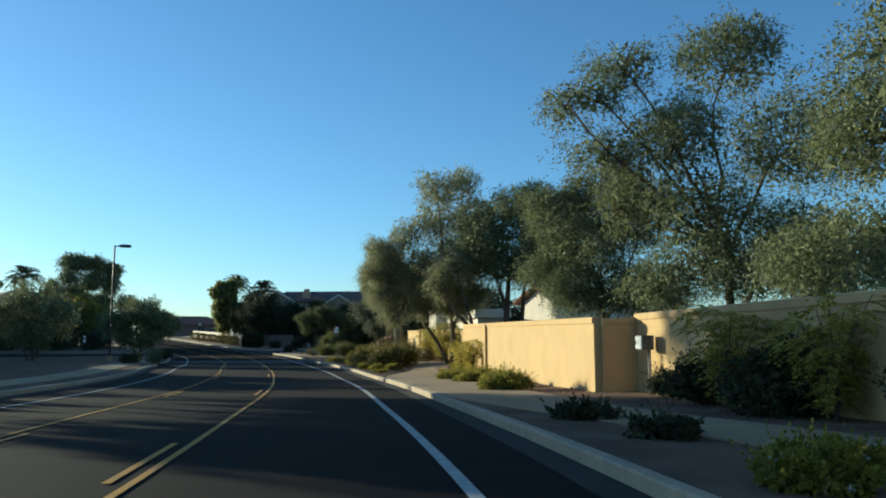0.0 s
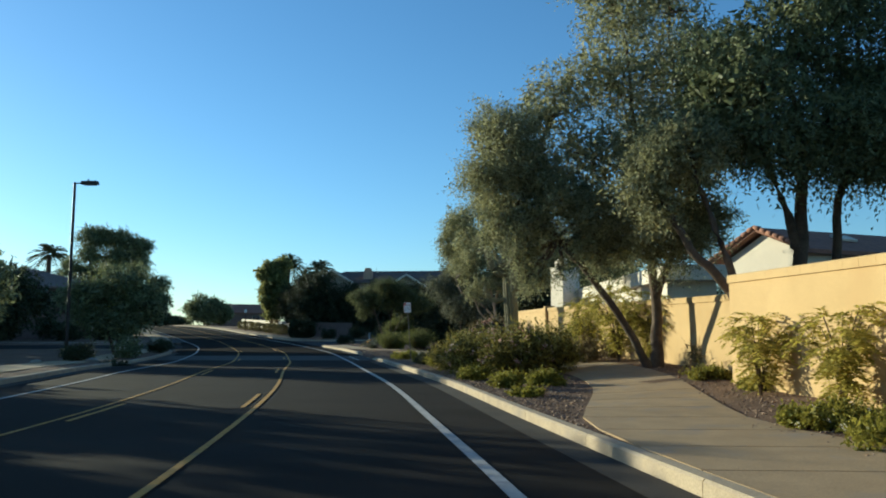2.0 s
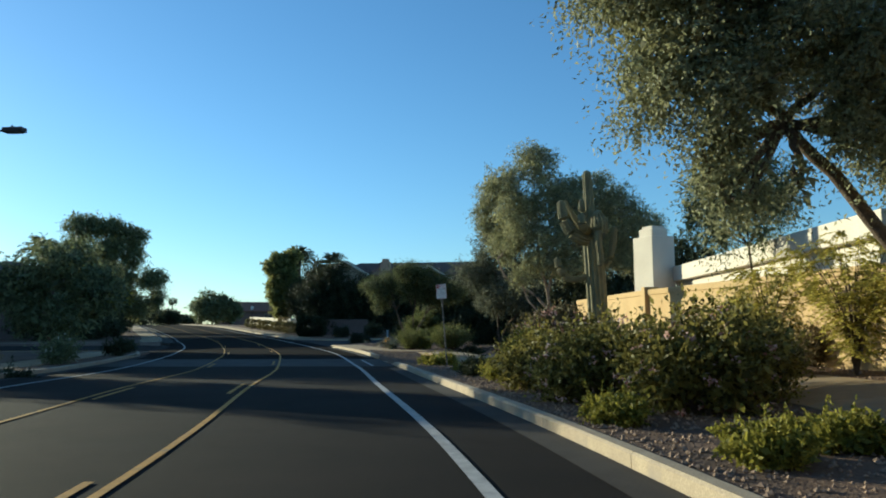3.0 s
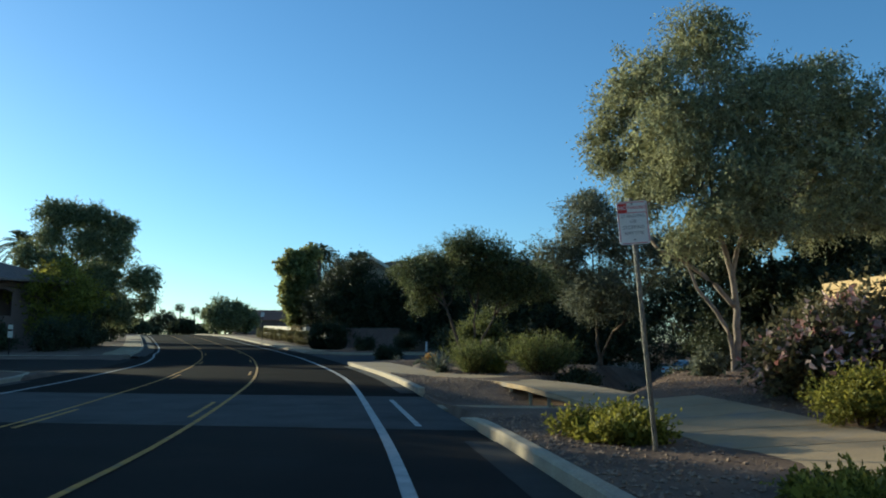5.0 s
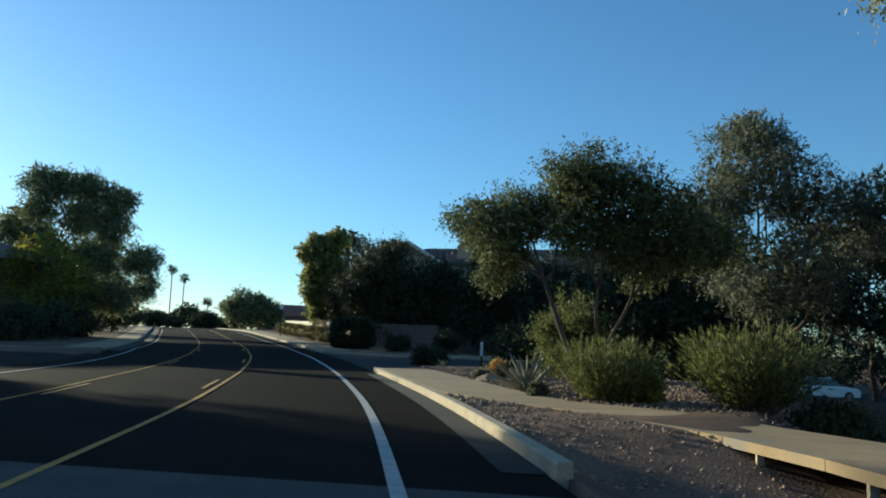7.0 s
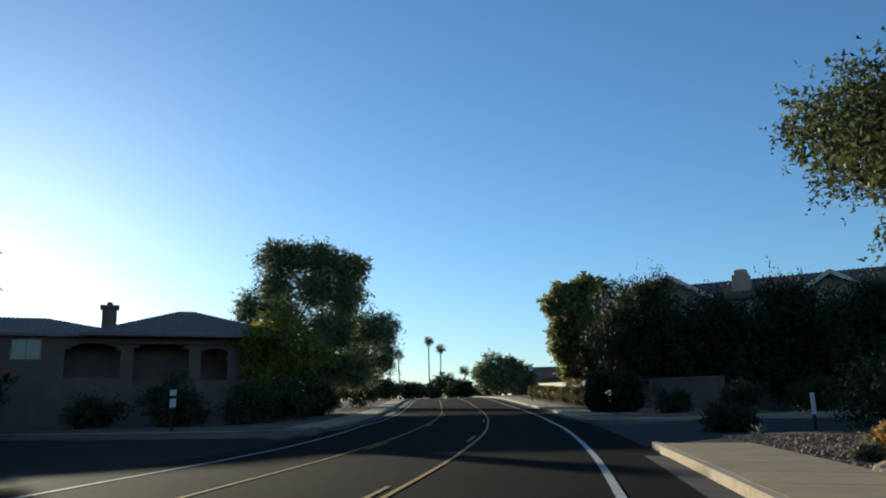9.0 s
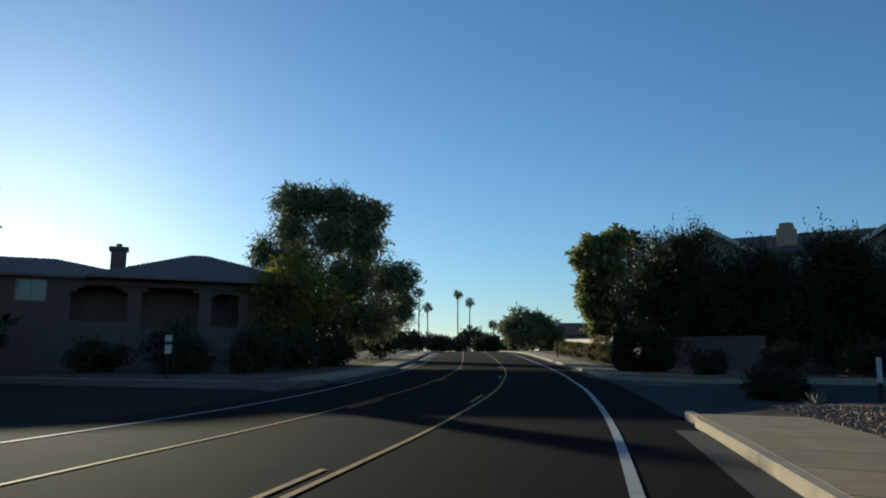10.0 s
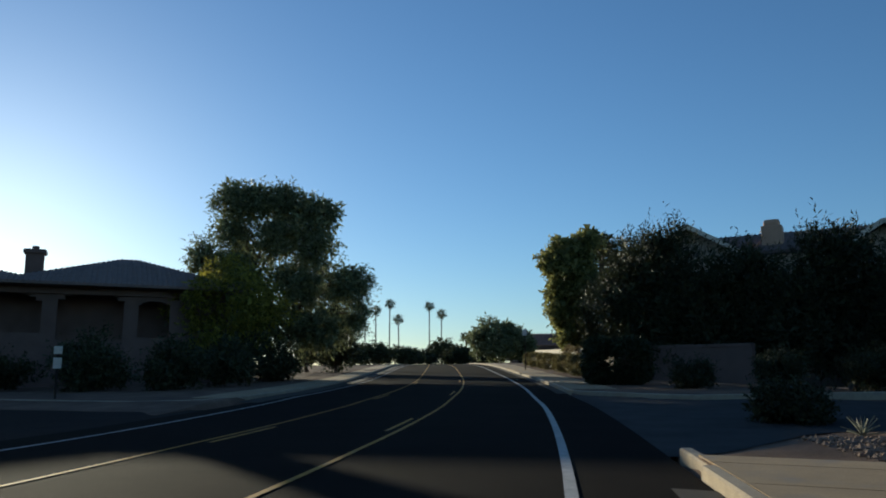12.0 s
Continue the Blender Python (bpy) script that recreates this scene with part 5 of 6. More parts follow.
def saguaro(place):
    top = tagged(new("saguaro_cactus"), "tall ribbed saguaro cactus with upturned arms", "cactus")
    top.location = (*place, gz(*place))

    def limb(name, path, radii):
        v, f = tube(path, radii, 28, lambda k: 1.0 if k % 2 else 0.86)
        mesh_object(name, v, f, CACTUS, top)

    def grow(name, knots, radii):
        # a smooth limb through its knots, with a rounded tip
        pts = [Vector(k) for k in knots]
        path, size = [], []
        for i in range(len(pts) - 1):
            p0, p1, p2, p3 = pts[max(i - 1, 0)], pts[i], pts[i + 1], pts[min(i + 2, len(pts) - 1)]
            for k in range(5):
                t = k / 5
                path.append(0.5 * (2 * p1 + (p2 - p0) * t + (2 * p0 - 5 * p1 + 4 * p2 - p3) * t * t + (3 * p1 - p0 - 3 * p2 + p3) * t ** 3))
                size.append(radii[i] + (radii[i + 1] - radii[i]) * t)
        end = (pts[-1] - pts[-2]).normalized()
        r = radii[-1]
        for k in range(5):
            a = math.pi / 2 * k / 4.2
            path.append(pts[-1] + end * (r * 1.1 * math.sin(a)))
            size.append(r * math.cos(a))
        limb(name, path, size)

    grow("stem", [(0.03, 0, -0.2), (0.02, 0, 1.2), (-0.03, 0, 2.5), (-0.1, 0, 3.5), (-0.15, 0, 4.2), (-0.17, 0, 4.8), (-0.2, 0, 5.42)], (0.28, 0.29, 0.305, 0.27, 0.18, 0.155, 0.13))
    grow("arm", [(-0.1, -0.05, 3.42), (-0.38, -0.15, 3.48), (-0.66, -0.2, 3.64), (-0.9, -0.22, 4.0), (-0.99, -0.22, 4.5)], (0.15, 0.2, 0.19, 0.16, 0.125))
    grow("arm", [(-0.15, 0.1, 3.75), (-0.42, 0.25, 3.92), (-0.62, 0.3, 4.25), (-0.84, 0.32, 4.66)], (0.08, 0.085, 0.08, 0.06))
    grow("arm", [(-0.12, -0.1, 3.7), (-0.35, -0.4, 3.74), (-0.41, -0.5, 3.92), (-0.41, -0.5, 4.08)], (0.1, 0.13, 0.14, 0.11))
    grow("arm", [(-0.15, 0, 4.12), (-0.34, -0.15, 4.24), (-0.39, -0.18, 4.42), (-0.39, -0.18, 4.58)], (0.07, 0.09, 0.1, 0.08))
    grow("arm", [(-0.05, 0, 3.5), (0.08, -0.22, 3.62), (0.1, -0.25, 3.9), (0.07, -0.25, 4.08)], (0.2, 0.24, 0.26, 0.2))
    grow("arm", [(0.02, -0.3, 3.62), (0.04, -0.55, 3.72), (0.03, -0.62, 3.4), (0.08, -0.6, 2.95), (0.07, -0.6, 2.7)], (0.1, 0.11, 0.105, 0.09, 0.085))
    grow("arm", [(0.12, 0, 2.72), (0.36, -0.1, 2.78), (0.46, -0.12, 3.2), (0.52, -0.12, 3.5), (0.55, -0.12, 3.76)], (0.075, 0.085, 0.1, 0.1, 0.08))
    grow("arm", [(-0.2, 0, 2.42), (-0.52, 0.06, 2.3), (-0.82, 0.1, 2.34), (-1.03, 0.1, 2.55), (-1.13, 0.1, 2.86)], (0.08, 0.09, 0.11, 0.12, 0.09))


saguaro((-3.28, 57.7))


def agave(place, size, blades, seed, label="large spiky agave with grey-green blades"):
    rng = np.random.default_rng(seed)
    top = tagged(new("agave"), label, "agave")
    top.location = (*place, gz(*place))
    for k in range(blades):
        a = k * 2.39996 + rng.uniform(-0.15, 0.15)
        up = radians(12 + 66 * (k / blades) ** 0.8 + rng.uniform(-6, 6))
        l = size * rng.uniform(0.8, 1.1)
        d = Vector((math.cos(a) * math.cos(up), math.sin(a) * math.cos(up), math.sin(up)))
        s = Vector((-math.sin(a), math.cos(a), 0))
        u = s.cross(d) * -1
        verts, faces = [], []
        for i, (t, w) in enumerate(((0, 0.019), (0.25, 0.024), (0.55, 0.019), (0.85, 0.008), (1.0, 0.002))):
            c = d * (l * t) + Vector((0, 0, -0.12 * l * t * t))
            verts += [c + s * (w * size) + u * 0.015, c - u * (0.02 * size * (1 - t)), c - s * (w * size) + u * 0.015]
        for i in range(4):
            b = i * 3
            faces += [(b, b + 3, b + 4, b + 1), (b + 1, b + 4, b + 5, b + 2), (b + 2, b + 5, b + 3, b)]
        mesh_object("blade", verts, faces, AGAVE, top)


agave((-13.2, 79.8), 1.02, 54, 301)
agave((-17.5, 93.4), 0.36, 16, 302, "small pale agave at the gravel's edge")


def fan_palm(place, height, seed):
    rng = np.random.default_rng(seed)
    top = tagged(new("fan_palm"), "tall slender fan palm against the sky", "palm", "fan palms")
    top.location = (*place, gz(*place))
    sway = rng.uniform(-0.5, 0.5)
    v, f = tube([Vector((sway * (i / 6) ** 2, 0, -0.5 + (height + 0.5) * i / 6)) for i in range(7)], [0.34, 0.27, 0.25, 0.23, 0.22, 0.22, 0.25], 8)
    mesh_object("trunk", v, f, BARK, top, smooth=True)
    pts, ways = [], []
    for k in range(46):
        d = rng.normal(size=3)
        d /= np.linalg.norm(d)
        for j in range(14):
            c = np.array((sway, 0, height + 0.1)) + d * np.array((1, 1, 0.85)) * rng.uniform(0.3, 1.5)
            pts.append(c)
            ways.append(d + rng.normal(size=3) * 0.45 + np.array((0, 0, -0.25)))
    leaves_mesh("crown", np.array(pts), np.array(ways), 1.3, 0.13, LEAF_PALM, top, rng)


def date_palm(place, height, seed, reach=3.2):
    rng = np.random.default_rng(seed)
    top = tagged(new("date_palm"), "date palm with arching feathery fronds", "palm")
    top.location = (*place, gz(*place))
    v, f = tube([Vector((0, 0, -0.3 + (height + 0.3) * i / 8)) for i in range(9)], [0.34 + 0.03 * (i % 2) for i in range(9)], 10)
    mesh_object("trunk", v, f, BARK, top)
    pts, ways = [], []
    for k in range(64):
        a = rng.uniform(0, 2 * math.pi)
        e = rng.uniform(-0.5, 1.3)
        out = np.array((math.cos(a) * math.cos(e), math.sin(a) * math.cos(e), math.sin(e)))
        side = np.array((-math.sin(a), math.cos(a), 0))
        for t in np.linspace(0.12, 1, 26):
            c = np.array((0, 0, height)) + out * reach * t + np.array((0, 0, -1.5 * t * t))
            for sgn in (-1, 1):
                pts.append(c)
                ways.append(side * sgn + out * 0.8 + np.array((0, 0, -0.35)) + rng.normal(size=3) * 0.1)
    leaves_mesh("crown", np.array(pts), np.array(ways), 0.6, 0.1, LEAF_PALM, top, rng)


date_palm((-76.0, 142.0), 12.2, 401)
date_palm((-70.0, 150.0), 9.0, 402)
date_palm((-40.4, 153.0), 11.2, 403, 3.0)
date_palm((-34.8, 152.0), 10.2, 404, 3.2)
for i, (px, top_y, dist) in enumerate(((-5.75, 4.95, 300), (-4.95, 5.0, 304), (-4.0, 5.45, 296), (-3.3, 4.35, 300), (-1.1, 5.3, 300), (-0.25, 4.75, 302), (1.6, 3.1, 300), (2.6, 2.9, 320))):
    a = radians(29.2 - px)
    fx, fy = -17.1 - dist * math.sin(a), 80.1 + dist * math.cos(a)
    zt = 1.4 + dist * math.tan(radians(top_y))
    fan_palm((fx, fy), zt - gz(fx, fy), 410 + i)

# far shrubbery and trees at the head of the road
for i, (ang, dist, r, h) in enumerate(((-0.2, 196, 3.9, 7.2), (0.9, 168, 3.2, 4.0), (-2.0, 170, 4.5, 3.2), (-3.6, 160, 5.0, 3.4), (-5.4, 150, 4.6, 4.0), (-7.2, 140, 4.4, 3.6), (2.6, 190, 5.0, 2.4), (1.9, 210, 6.0, 3.2), (-8.8, 125, 4.0, 3.9))):
    a = radians(29.2 - ang)
    fx, fy = -17.1 - dist * math.sin(a), 80.1 + dist * math.cos(a)
    tree("far_tree", (fx, fy), [(0, 0, h * 0.62, r, r * 0.8, h * 0.4), (-r * 0.6, 0, h * 0.42, r * 0.6, r * 0.6, h * 0.4), (r * 0.6, 0, h * 0.4, r * 0.6, r * 0.6, h * 0.38)],
         [(0, 0, h * 0.25)], LEAF_DARK, "dark rounded tree at the head of the road", leaves=4500, leaf=(0.5, 0.22), hang=0.0, seed=430 + i, spread=0.5, group="far trees")
for i, (ang, dist, r, h) in enumerate(((3.7, 118, 4.2, 6.7), (5.3, 121, 2.4, 5.0))):
    a = radians(29.2 - ang)
    fx, fy = -17.1 - dist * math.sin(a), 80.1 + dist * math.cos(a)
    tree("far_tree", (fx, fy), [(0, 0, h * 0.66, r, r * 0.8, h * 0.34), (-r * 0.55, 0, h * 0.5, r * 0.6, r * 0.6, h * 0.34), (r * 0.55, 0, h * 0.48, r * 0.6, r * 0.6, h * 0.32), (0, -0.5, h * 0.3, r * 0.8, r * 0.6, h * 0.25)],
         [(0, 0, h * 0.25)], LEAF_ACACIA, "leafy green tree beside the far road", leaves=9000, leaf=(0.42, 0.2), hang=0.0, seed=450 + i, spread=0.45, group="far trees")

# clipped shrubs by the pavement and their low wall
def clipped(place, rx, ry, h, mat, label, seed, leaves=4200, leaf=0.11):
    """A shrub sheared to a rounded block: a thick shell of small leaves on short stems."""
    rng = np.random.default_rng(seed)
    top = tagged(new("clipped_shrub"), label, "shrub", "clipped shrubs")
    top.location = (*place, gz(*place))
    d = rng.normal(size=(leaves, 3))
    d /= np.linalg.norm(d, axis=1, keepdims=True)
    shell = np.sign(d) * np.abs(d) ** 0.62
    shell /= (np.abs(shell) ** 3).sum(axis=1, keepdims=True) ** (1 / 3)
    lump = 1 + 0.07 * np.sin(shell[:, :1] * 5 + seed) + 0.06 * np.sin(shell[:, 1:2] * 6 + shell[:, 2:] * 4)
    p = shell * lump * np.array((rx, ry, h * 0.5)) * rng.uniform(0.72, 1.0, (leaves, 1)) + np.array((0, 0, h * 0.52))
    wood = [tube([(0, 0, -0.1), (rx * 0.4 * math.cos(k * 1.26), ry * 0.4 * math.sin(k * 1.26), h * 0.6)], [0.03, 0.012], 5) for k in range(5)]
    wood = [([Vector(q) for q in v], f) for v, f in wood]
    v, f = join(wood)
    mesh_object("stem", v, f, BARK, top)
    leaves_mesh("foliage", p, d + rng.normal(size=d.shape) * 0.7, leaf, leaf * 0.6, mat, top, rng)


for i, (y, o, r, h) in enumerate(((127.4, 4.5, 0.72, 1.25), (129.6, 4.7, 0.78, 1.35), (133.4, 4.5, 0.72, 1.3), (136.2, 4.7, 0.76, 1.3), (141.2, 4.6, 0.76, 1.3), (144.0, 4.6, 0.74, 1.25), (149.0, 4.6, 0.8, 1.3), (153.5, 4.7, 0.8, 1.3))):
    clipped((float(on(y, o)[0]), y), r, r * 1.05, h, LEAF_CLIPPED, "olive-brown clipped shrub along the pavement", 470 + i)
clipped((float(on(135.0, 5.3)[0]), 135.0), 0.85, 1.0, 1.85, LEAF_DRY, "taller reddish-brown clipped shrub before the low wall", 481)
clipped((-27.7, 114.9), 1.45, 1.3, 2.0, LEAF_HEDGE_SHADE, "large clipped shrub, leaves darkened for shade, at the street corner", 482, 16000, 0.17)
low_wall = wall_run("low_wall", [(-34.93, 132.03), (float(on(146, 5.9)[0]), 146.0), (float(on(162, 6.2)[0]), 162.0)], [3.5, 4.1, 4.7], STUCCO_WHITE, "low cream stucco wall behind clipped shrubs", cap=False)
pier(low_wall, (-34.9, 131.9), (-0.5, 0.87), 3.6, 0.5, STUCCO_WHITE)
wall_run("low_wall", [(-34.6, 131.4), (-29.6, 121.8)], [3.3, 3.2], STUCCO_PALE, "low pale stucco wall behind the corner shrub", cap=False)
# brown in place of the pale stucco: this stretch's shade is in the colour
wall_run("low_wall", [(-29.55, 121.65), (-22.3, 117.7)], [3.2, 3.04], STUCCO_BROWN, "low stucco wall along the side street, its shade painted brown", cap=True)


# ---- houses ----
def hip_roof(bm, r0, r1, d0, d1, eave, ridge, hip, over=0.5):
    """Hip roof in a house's own axes: r along the front, d to the back."""
    r0, r1, d0, d1 = r0 - over, r1 + over, d0 - over, d1 + over
    mid = (d0 + d1) / 2
    t = 0.16
    v = [bm.verts.new(p) for p in ((r0, d0, eave), (r1, d0, eave), (r1, d1, eave), (r0, d1, eave), (r0 + hip, mid, ridge), (r1 - hip, mid, ridge), (r0, d0, eave - t), (r1, d0, eave - t), (r1, d1, eave - t), (r0, d1, eave - t))]
    for f in ((0, 1, 5, 4), (1, 2, 5), (2, 3, 4, 5), (3, 0, 4), (6, 7, 1, 0), (7, 8, 2, 1), (8, 9, 3, 2), (9, 6, 0, 3), (9, 8, 7, 6)):
        bm.faces.new([v[i] for i in f])


def house(name, label, origin, right):
    """A house's Empty: r runs along its front, d away from the viewer."""
    top = tagged(new(name), label, "house")
    top.matrix_world = Matrix.Translation(origin) @ Matrix.Rotation(math.atan2(right[1], right[0]), 4, "Z")
    return top


def tile_rows(parent, r0, r1, d0, mid, eave, ridge, hip, mat, over=0.5):
    """Courses of roof tile on the front slope, as ribs up the slope, with a ridge cap."""
    verts, faces = [], []
    r0, r1, d0 = r0 - over, r1 + over, d0 - over
    r = r0 + 0.2
    while r < r1 - 0.1:
        k = min(1.0, (r - r0) / max(hip, 0.01), (r1 - r) / max(hip, 0.01))
        n = len(verts)
        for t in (0.0, k):
            d, z = d0 + (mid - d0) * t, eave + (ridge - eave) * t
            verts += [(r - 0.08, d, z), (r, d, z + 0.07), (r + 0.08, d, z)]
        faces += [(n, n + 1, n + 4, n + 3), (n + 1, n + 2, n + 5, n + 4), (n, n + 2, n + 1)]
        r += 0.3
    ob = mesh_object("roof_tile", verts, faces, mat, parent)
    return ob


def window(parent, r, z, w, h, d=-0.02, frame_mat=STUCCO_PALE):
    wd = mesh_object("window", *tube([(r, d + 0.06, z), (r, d + 0.05, z)], [0.001, 0.001], 3), frame_mat, parent)
    bm = bmesh.new()
    for a, b, sx, sz in ((r - w / 2, z, 0.08, h + 0.08), (r + w / 2, z, 0.08, h + 0.08), (r, z, 0.06, h)):
        box(bm, (sx, 0.1, sz), Matrix.Translation((a, d, b)))
    for b in (z - h / 2, z + h / 2):
        box(bm, (w + 0.08, 0.1, 0.08), Matrix.Translation((r, d - 0.003, b)))
    part("frame", bm, frame_mat, wd)
    bm = bmesh.new()
    box(bm, (w, 0.02, h), Matrix.Translation((r, d + 0.02, z)))
    part("pane", bm, GLASS_DARK, wd)


def arch_wall(bm, r0, r1, low, high, openings, thick, d=0.0):
    """A wall with arched openings (centre, width, sill, spring)."""
    edges_r = sorted({r0, r1, *(c - w / 2 for c, w, *_ in openings), *(c + w / 2 for c, w, *_ in openings)})

    def slab_(a, b, z0, z1):
        box(bm, (b - a, thick, z1 - z0), Matrix.Translation(((a + b) / 2, d + thick / 2, (z0 + z1) / 2)))

    for a, b in zip(edges_r, edges_r[1:]):
        hole = [o for o in openings if abs(o[0] - (a + b) / 2) < 0.01]
        if not hole:
            slab_(a, b, low, high)
            continue
        c, w, sill, spring = hole[0]
        slab_(a, b, low, sill)
        n = 10
        rise = min(w * 0.24, high - spring - 0.2)
        for i in range(n):
            x0, x1 = a + (b - a) * i / n, a + (b - a) * (i + 1) / n
            zc = spring + rise * math.sqrt(max(0, 1 - (((x0 + x1) / 2 - c) / (w / 2)) ** 2))
            slab_(x0, x1, zc, high)


# the two-storey house across the side street
H = house("house", "brown stucco house with tiled hip roofs and arched openings, in shade", (-61.2, 110.6, 0.32), (0.616, 0.788))
bm = bmesh.new()
arch_wall(bm, -17, 10.4, -0.6, 7.0, ((-2.8, 3.6, 4.0, 5.6), (1.75, 3.8, 3.6, 5.7), (5.45, 1.9, 3.8, 5.7)), 0.4)
box(bm, (0.4, 13.0, 7.6), Matrix.Translation((10.2, 6.9, 3.2)))
box(bm, (0.4, 13.0, 7.6), Matrix.Translation((-16.8, 6.9, 3.2)))
box(bm, (27.0, 0.3, 7.6), Matrix.Translation((-3.3, 13.3, 3.2)))
box(bm, (26.6, 0.25, 7.4), Matrix.Translation((-3.3, 2.6, 3.1)))
box(bm, (26.6, 2.3, 0.3), Matrix.Translation((-3.3, 1.5, 3.3)))
part("wall", bm, STUCCO_BROWN, H)
for r0, r1, d0, d1, ridge, hip in ((-17, -0.2, 0, 13.4, 8.9, 6.6), (-3.2, 11.0, -0.9, 12.8, 9.6, 7.0)):
    bm = bmesh.new()
    hip_roof(bm, r0, r1, d0, d1, 7.0 + (0.02 if d0 else 0), ridge, hip)
    roof = part("roof", bm, ROOF_GREY, H)
    tile_rows(roof, r0, r1, d0, (d0 + d1) / 2, 7.0 + (0.02 if d0 else 0), ridge, hip, ROOF_GREY)
bm = bmesh.new()
box(bm, (1.05, 0.9, 3.4), Matrix.Translation((-1.9, 3.6, 7.85)), 0.03)
box(bm, (1.35, 1.15, 0.3), Matrix.Translation((-1.9, 3.6, 9.45)), 0.08)
box(bm, (0.4, 0.4, 0.3), Matrix.Translation((-1.9, 3.6, 9.7)), 0.05)
part("chimney", bm, STUCCO_BROWN, H)
window(H, -7.0, 5.95, 1.8, 1.4)
bm = bmesh.new()
box(bm, (14.0, 0.2, 0.3), Matrix.Translation((3.4, -0.12, 6.55)), 0.02)
part("moulding", bm, STUCCO_BROWN, H)

# the large house beyond the oleanders
H = house("house", "two-storey pale stucco house with tiled gables above the hedge", (-18.5, 127.2, 1.4), (1.0, 0.0))
bm = bmesh.new()
box(bm, (21.0, 11.0, 7.6), Matrix.Translation((0, 6.0, 3.4)))
for r, u in ((-8.1, 0.0), (1.8, -0.65)):
    box(bm, (4.6, 1.6, 7.6), Matrix.Translation((r, -0.2, 3.4 + u)))
    v = [bm.verts.new(p) for p in ((r - 2.3, -1.0, 7.2 + u), (r + 2.3, -1.0, 7.2 + u), (r, -1.0, 8.6 + u), (r - 2.3, 0.6, 7.2 + u), (r + 2.3, 0.6, 7.2 + u), (r, 0.6, 8.6 + u))]
    for f in ((0, 1, 2), (3, 5, 4), (0, 3, 4, 1)):
        bm.faces.new([v[i] for i in f])
part("wall", bm, STUCCO_PALE, H)
bm = bmesh.new()
hip_roof(bm, -10.5, 10.5, 0.5, 11.5, 7.2, 9.2, 3.0)
for r, u in ((-8.1, 0.0), (1.8, -0.65)):
    for s in (-1, 1):
        v = [bm.verts.new(p) for p in ((r, -1.6, 8.85 + u), (r + s * 2.9, -1.6, 7.1 + u), (r + s * 2.9, 3.0, 7.1 + u), (r, 5.4, 8.85 + u), (r, -1.6, 8.62 + u), (r + s * 2.9, -1.6, 6.88 + u))]
        for f in ((0, 1, 2, 3), (0, 4, 5, 1)):
            bm.faces.new([v[i] for i in (f if s > 0 else f[::-1])])
roof = part("roof", bm, ROOF_DARK, H)
tile_rows(roof, -10.5, 10.5, 0.5, 6.0, 7.2, 9.2, 3.0, ROOF_DARK)
bm = bmesh.new()
box(bm, (1.15, 1.0, 3.3), Matrix.Translation((-3.95, 2.2, 7.3)), 0.06)
box(bm, (0.9, 0.8, 0.5), Matrix.Translation((-3.95, 2.2, 9.1)), 0.2)
part("chimney", bm, STUCCO_SALMON, H, "salmon stucco chimney")
for r, u in ((-8.1, 0.0), (1.8, -0.65)):
    bm = bmesh.new()
    for s in (-1, 1):
        box(bm, (3.4, 0.08, 0.26), pose(r + s * 1.45, -1.66, 7.86 + u, 0, s * 31.1, 0))
    part("fascia", bm, STUCCO_WHITE, H, "pale painted rake board")
for r, z, w, hh, d in ((-8.1, 5.6, 1.3, 1.2, -1.03), (1.8, 5.3, 1.3, 1.1, -1.03), (6.9, 6.6, 0.8, 0.85, 0.47), (-4.5, 5.6, 1.3, 1.2, 0.47)):
    window(H, r, z, w, hh, d, STUCCO_WHITE)

# the cream house behind the boundary wall
H = house("house", "cream stucco house with a long flat fascia and chimney block", (-0.5, 65.0, 0.35), (0.135, -0.99))
bm = bmesh.new()
box(bm, (13.7, 1.8, 2.9), Matrix.Translation((6.35, 1.9, 1.3)))
part("wall", bm, STUCCO_WHITE, H)
bm = bmesh.new()
box(bm, (14.4, 2.4, 0.56), Matrix.Translation((6.65, 1.9, 3.02)), 0.03)
part("fascia", bm, STUCCO_WHITE, H)
bm = bmesh.new()
box(bm, (1.15, 1.05, 4.72), pose(-0.1, 0.1, 2.11, 0, 0, 22), 0.03)
box(bm, (0.8, 0.74, 0.4), pose(-0.1, 0.1, 4.6, 0, 0, 22), 0.06)
box(bm, (0.62, 0.56, 0.1), pose(-0.1, 0.1, 4.84, 0, 0, 22), 0.02)
part("chimney", bm, STUCCO_WHITE, H)
H = house("house", "cream stucco house with a clay-tiled gable behind the wall", (6.7, 55.4, 0.35), (0.455, -0.89))
bm = bmesh.new()
box(bm, (4.3, 11.0, 4.4), Matrix.Translation((0, 5.55, 1.7)))
v = [bm.verts.new(p) for p in ((-2.15, 0.05, 3.9), (2.15, 0.05, 3.9), (0, 0.05, 4.82), (-2.15, 11.0, 3.9), (2.15, 11.0, 3.9), (0, 11.0, 4.82))]
for f in ((0, 1, 2), (0, 3, 4, 1), (3, 5, 4)):
    bm.faces.new([v[i] for i in f])
part("wall", bm, STUCCO_WHITE, H)
bm = bmesh.new()
